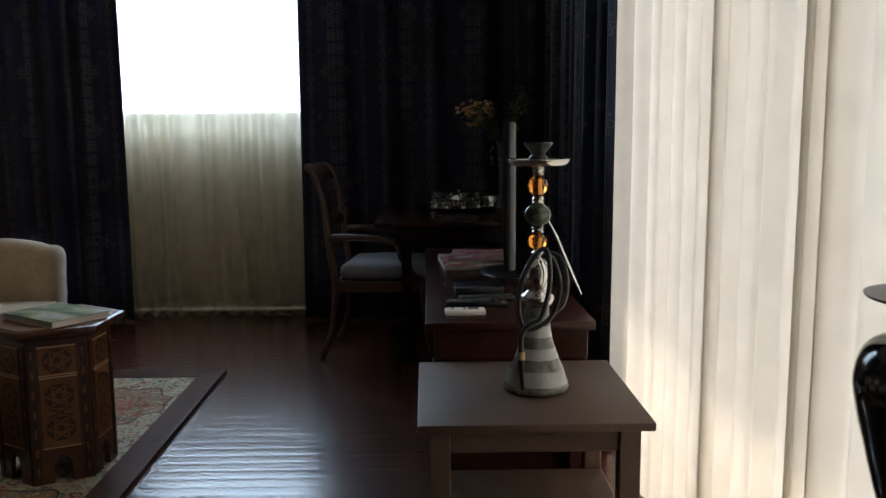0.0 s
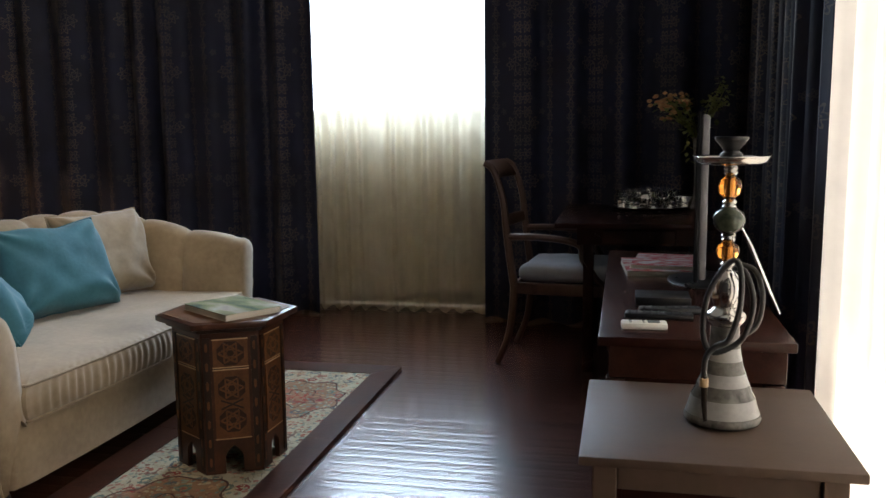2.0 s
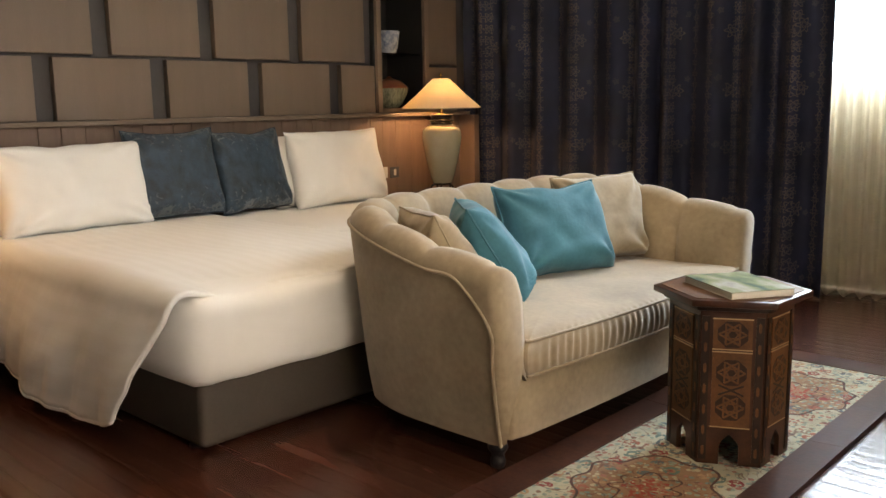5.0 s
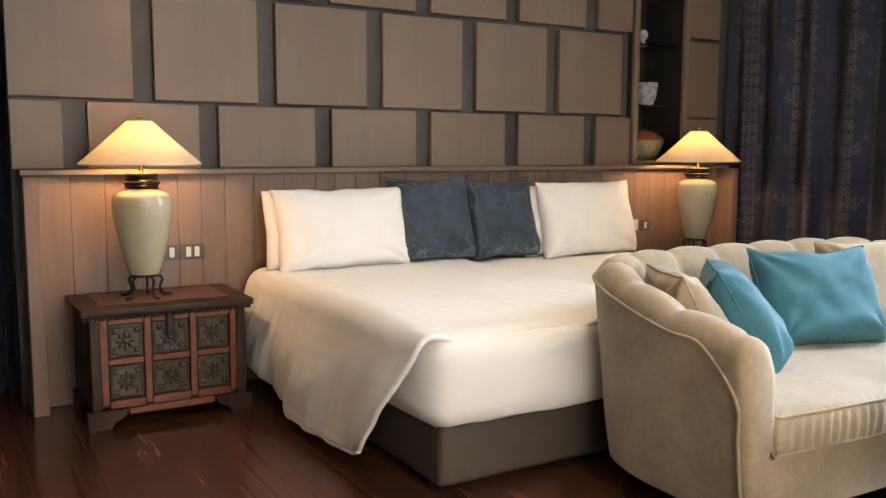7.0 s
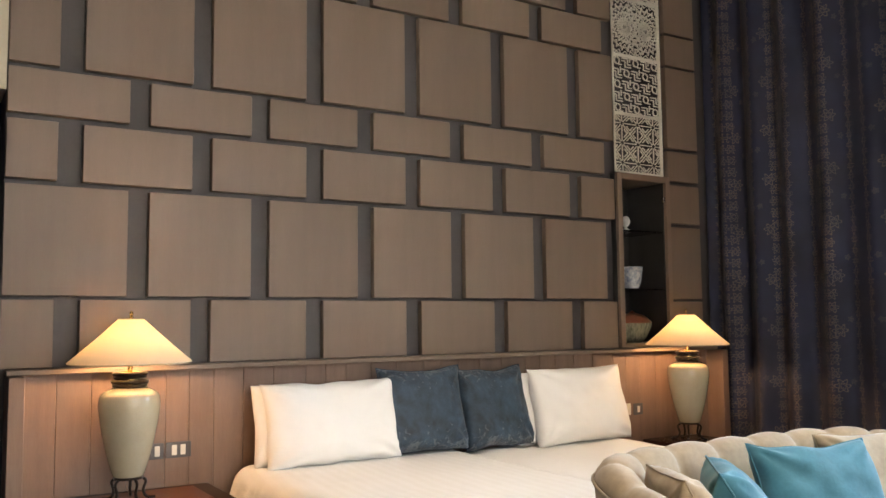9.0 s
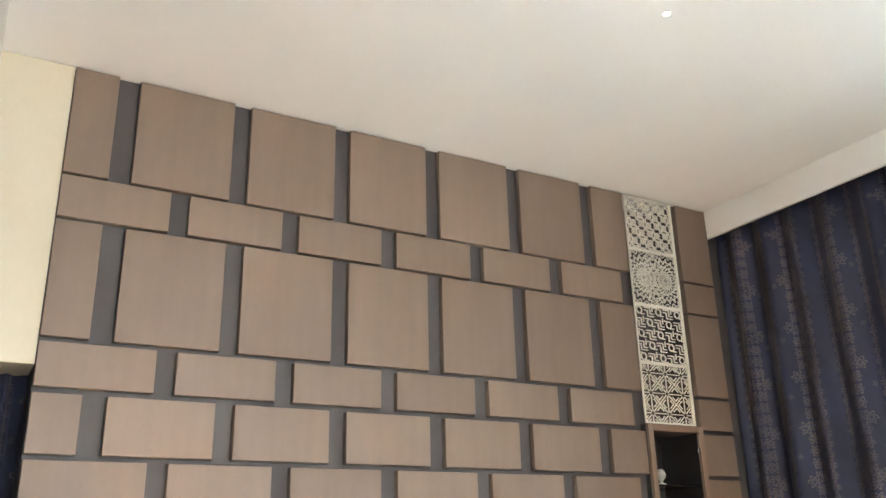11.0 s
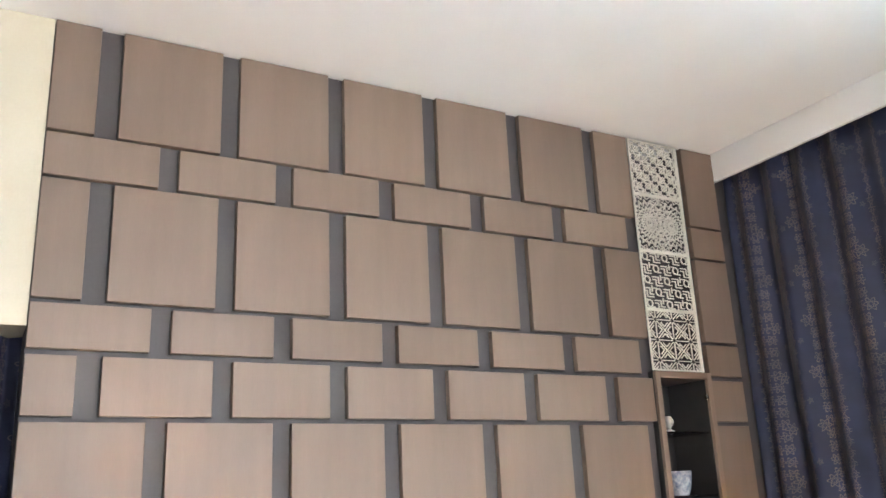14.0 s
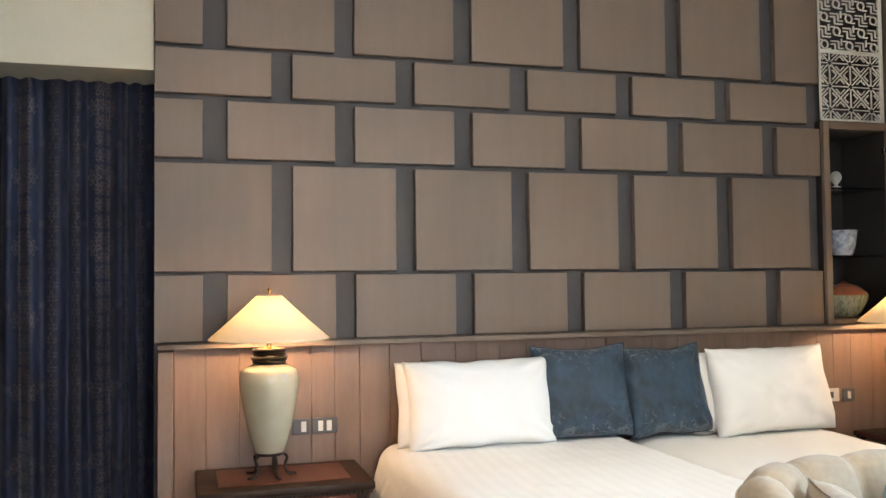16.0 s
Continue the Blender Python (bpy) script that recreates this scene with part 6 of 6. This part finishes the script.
armchair()
M_SILVER = surf("tarnished_silver", (0.55, 0.54, 0.52), (0.75, 0.74, 0.72), 0.18, 14, 90, 0.05, metal=1.0)
tray = thing("tea_tray", "silver tray set with glass cups and a pot on the desk", "tray", (0.53, 6.12, DT))
part("tray_plate", lathe(smooth_rings([(0.02, 0.0), (0.19, 0.002), (0.215, 0.014), (0.22, 0.02), (0.21, 0.016), (0.02, 0.006)], 3), 40), M_SILVER, tray)
rng = random.Random(9)
for k in range(9):
    a = 2 * math.pi * k / 9
    x, y = 0.155 * math.cos(a), 0.155 * math.sin(a)
    g = thing("tea_cup", "small glass and silver tea cup on the tray", "cup", (0.53 + x, 6.12 + y, DT + 0.0105), group="cups on the tea tray")
    g.scale = (1.25, 1.25, 1.45)
    part("cup_glass", lathe(smooth_rings([(0.02, 0.0), (0.026, 0.02), (0.024, 0.04), (0.031, 0.062), (0.028, 0.062), (0.02, 0.03), (0.012, 0.006)], 3), 20), M_CLEAR, g)
    part("holder", lathe([(0.022, -0.001), (0.029, 0.018), (0.0275, 0.03), (0.0265, 0.03), (0.027, 0.018)], 20, cap=False), M_SILVER, g, "pierced silver holder")
tea = thing("teapot", "low silver teapot on the tray", "teapot", (0.53, 6.12, DT + 0.0075))
tea.scale = (1.3, 1.3, 1.3)
part("pot_body", lathe(smooth_rings([(0.035, 0), (0.06, 0.02), (0.062, 0.045), (0.04, 0.068), (0.012, 0.078), (0.014, 0.088), (0.002, 0.094)], 3), 28), M_SILVER, tea)
part("spout", tube(spline([(0.05, 0, 0.03), (0.08, 0, 0.045), (0.095, 0, 0.075)], 5), 0.007, 10), M_SILVER, tea)
tin = thing("tissue_box", "silver patterned tissue box on the desk", "box", (0.76, 6.20, DT), 6)
part("case", box((-0.085, -0.06, 0), (0.085, 0.06, 0.075), 0.006, 2), M_SILVER, tin)
part("slot", box((-0.05, -0.02, 0.0752), (0.05, 0.02, 0.077), 0.0005, 1), M_BLACK, tin)


def flowers():
    ob = thing("flower_vase", "slim dark vase with pink and green artificial flowers on the desk", "vase", (0.80, 6.10, DT))
    part("vase", lathe(smooth_rings([(0.045, 0), (0.05, 0.01), (0.025, 0.06), (0.022, 0.22), (0.032, 0.36), (0.038, 0.40), (0.033, 0.395), (0.018, 0.2)], 3), 24), M_SMOKE, ob, "tall smoky glass vase")
    rng = random.Random(21)
    stems, leaves, blooms, buds = bmesh.new(), bmesh.new(), bmesh.new(), bmesh.new()
    for k in range(22):
        side = -1 if k < 13 else 1
        ang = rng.uniform(-0.9, 0.9) + (math.pi if side < 0 else 0)
        r, h = rng.uniform(0.06, 0.27), rng.uniform(0.48, 0.60)
        tip = Vector((r * math.cos(ang), 0.5 * r * math.sin(ang), h + (0.12 if side > 0 else 0.05)))
        pts = spline([(0, 0, 0.30), (tip.x * 0.25, tip.y * 0.25, 0.46), tip], 6)
        tube(pts, 0.0025, 5, bm=stems)
        for q in range(9):
            p = pts[rng.randrange(len(pts) // 2, len(pts))] + Vector([rng.uniform(-0.03, 0.03) for _ in range(3)])
            d = Matrix.Rotation(rng.uniform(0, 6.28), 4, "Z") @ Matrix.Rotation(rng.uniform(-0.8, 0.8), 4, "Y")
            l, w = rng.uniform(0.025, 0.055), rng.uniform(0.010, 0.018)
            vs = [leaves.verts.new(p + (d @ Vector(v))) for v in ((0, 0, 0), (l * 0.5, w, 0.004), (l, 0, 0.0), (l * 0.5, -w, 0.004))]
            leaves.faces.new(vs)
        for q in range(5 if side < 0 else 8):
            p = tip + Vector([rng.uniform(-0.035, 0.035) for _ in range(3)])
            bmesh.ops.create_icosphere(blooms if side < 0 else buds, subdivisions=1, radius=rng.uniform(0.010, 0.019) if side < 0 else 0.008, matrix=Matrix.Translation(p) @ Matrix.Diagonal((1, 1, 0.7, 1)))
    # one trailing spray
    for q in range(16):
        p = Vector((-0.06 + rng.uniform(-0.02, 0.02), rng.uniform(-0.03, 0.0), 0.28 + 0.018 * q * 0.9))
        d = Matrix.Rotation(rng.uniform(0, 6.28), 4, "Z") @ Matrix.Rotation(rng.uniform(0.3, 1.2), 4, "Y")
        vs = [leaves.verts.new(p + (d @ Vector(v))) for v in ((0, 0, 0), (0.02, 0.013, 0.004), (0.045, 0, 0.0), (0.02, -0.013, 0.004))]
        leaves.faces.new(vs)
    green = surf("leaf_green", (0.13, 0.18, 0.05), (0.34, 0.36, 0.12), 0.5, 20, 90, 0.05)
    tagged(part("stems", stems, green, ob), kind="stuff")
    tagged(part("leaves", leaves, green, ob), kind="stuff")
    blossoms = part("blossoms", blooms, surf("dusty_pink_petals", (0.55, 0.20, 0.10), (0.74, 0.50, 0.24), 0.7, 30, 90, 0.1), ob, "dusty pink blossoms")
    tagged(blossoms, "dusty pink blossoms", kind="stuff")
    tagged(part("buds", buds, green, ob), kind="stuff")


flowers()

# ---- dark vase beside the sheer curtain ----
vase = thing("floor_vase", "glossy black and bronze vase with a flat lid disc", "vase", (0.964, 1.77, 0))
part("body", lathe(smooth_rings([(0.085, 0.0), (0.09, 0.02), (0.045, 0.10), (0.035, 0.40), (0.045, 0.70), (0.075, 0.825), (0.098, 0.92), (0.103, 0.968), (0.085, 1.008), (0.03, 1.028), (0.02, 1.033)], 4), 40), surf("black_bronze_lacquer", (0.006, 0.004, 0.003), (0.028, 0.016, 0.007), 0.12, 4, 60, 0.02), vase)
part("stem", lathe([(0.012, 1.028), (0.012, 1.066)], 14), M_BRONZE, vase)
part("disc", lathe([(0.01, 1.066), (0.095, 1.067), (0.097, 1.071), (0.01, 1.074)], 32), M_BRONZE, vase)

# ---- ceiling downlights ----
for x, y, watts, size in ((-2.50, 1.66, 20.0, 1.0), (-2.52, 4.06, 105.0, 0.55)):
    ob = thing("downlight", "small recessed warm ceiling downlight", "downlight", (x, y, CEIL), group="ceiling downlights")
    r = 0.030 * size
    part("trim_ring", lathe([(r, -0.004), (r + 0.008, -0.004), (r + 0.010, -0.001), (r, -0.001), (r, -0.004)], 32, cap=False), M_CEIL, ob)
    part("lens", lathe([(0.001, -0.003), (r - 0.001, -0.003), (r - 0.001, -0.0012), (0.001, -0.0012)], 24), glow("downlight_lens", (1.0, 0.86, 0.62), 12.0), ob, "glowing lens")
    lamp("downlight_beam", "SPOT", look((x, y, CEIL - 0.01), (x, y, 0)), watts, (1.0, 0.80, 0.55), radius=0.03, cone=(radians(75), 0.9))

# ---- floor boards ----


def boards():
    W, L = 0.076, 1.22
    rng = random.Random(31)

    def cupped(bm, x0, x1, y0, y1, lift, tilt, cup):
        """One board: its face hollowed across by a hair, its sides straight."""
        rows = []
        for x in (x0, x1):
            row = []
            for k in range(7):
                f = k / 6 * 2 - 1
                edge = 0.0009 if k in (0, 6) else 0.0
                row.append(bm.verts.new((x, y0 + (y1 - y0) * (k / 6 if k not in (0, 6) else (0.0 if k == 0 else 1.0)), lift + cup * (f * f - 1) + tilt * f - edge)))
            rows.append(row)
        low = [[bm.verts.new((x, y, -0.02)) for y in (y0, y1)] for x in (x0, x1)]
        for k in range(6):
            bm.faces.new((rows[0][k], rows[1][k], rows[1][k + 1], rows[0][k + 1]))
        bm.faces.new((low[0][0], low[1][0], rows[1][0], rows[0][0]))
        bm.faces.new((low[1][1], low[0][1], rows[0][6], rows[1][6]))
        bm.faces.new([low[0][1], low[0][0]] + rows[0])
        bm.faces.new([low[1][0], low[1][1]] + rows[1][::-1])

    kinds = []
    for k in range(6):
        bm = bmesh.new()
        cupped(bm, 0, L - 0.0006, 0, W - 0.0006, 0, rng.gauss(0, 0.00020), rng.uniform(-0.0002, 0.0005))
        kinds.append(mesh_of("floor_board", bm, M_FLOOR))
    rest = bmesh.new()
    y, count = 0.02, 0
    while y < 6.92:
        x = -5.15 - rng.uniform(0.0, L)
        while x < 1.40:
            if x + L > -5.15:
                near = -1.5 < x + L / 2 < 0.9 and 1.5 < y < 6.6
                if near and count < 300:
                    ob = new("floor_board", rng.choice(kinds))
                    ob.parent = floor
                    ob.location = (x, y, rng.uniform(-0.0004, 0.0))
                    count += 1
                else:
                    cupped(rest, max(x, -5.18), min(x + L - 0.0006, 1.44), y, y + W - 0.0006, rng.uniform(-0.0004, 0.0), rng.gauss(0, 0.00020), rng.uniform(-0.0002, 0.0005))
            x += L
        y += W
    y = 0.02 - W
    while y > -1.6:
        cupped(rest, -5.18, 1.44, y, y + W - 0.0006, 0, 0, 0.0003)
        y -= W
    tagged(part("floor_boards", rest, M_FLOOR, floor), "", "", "", "stuff")


boards()
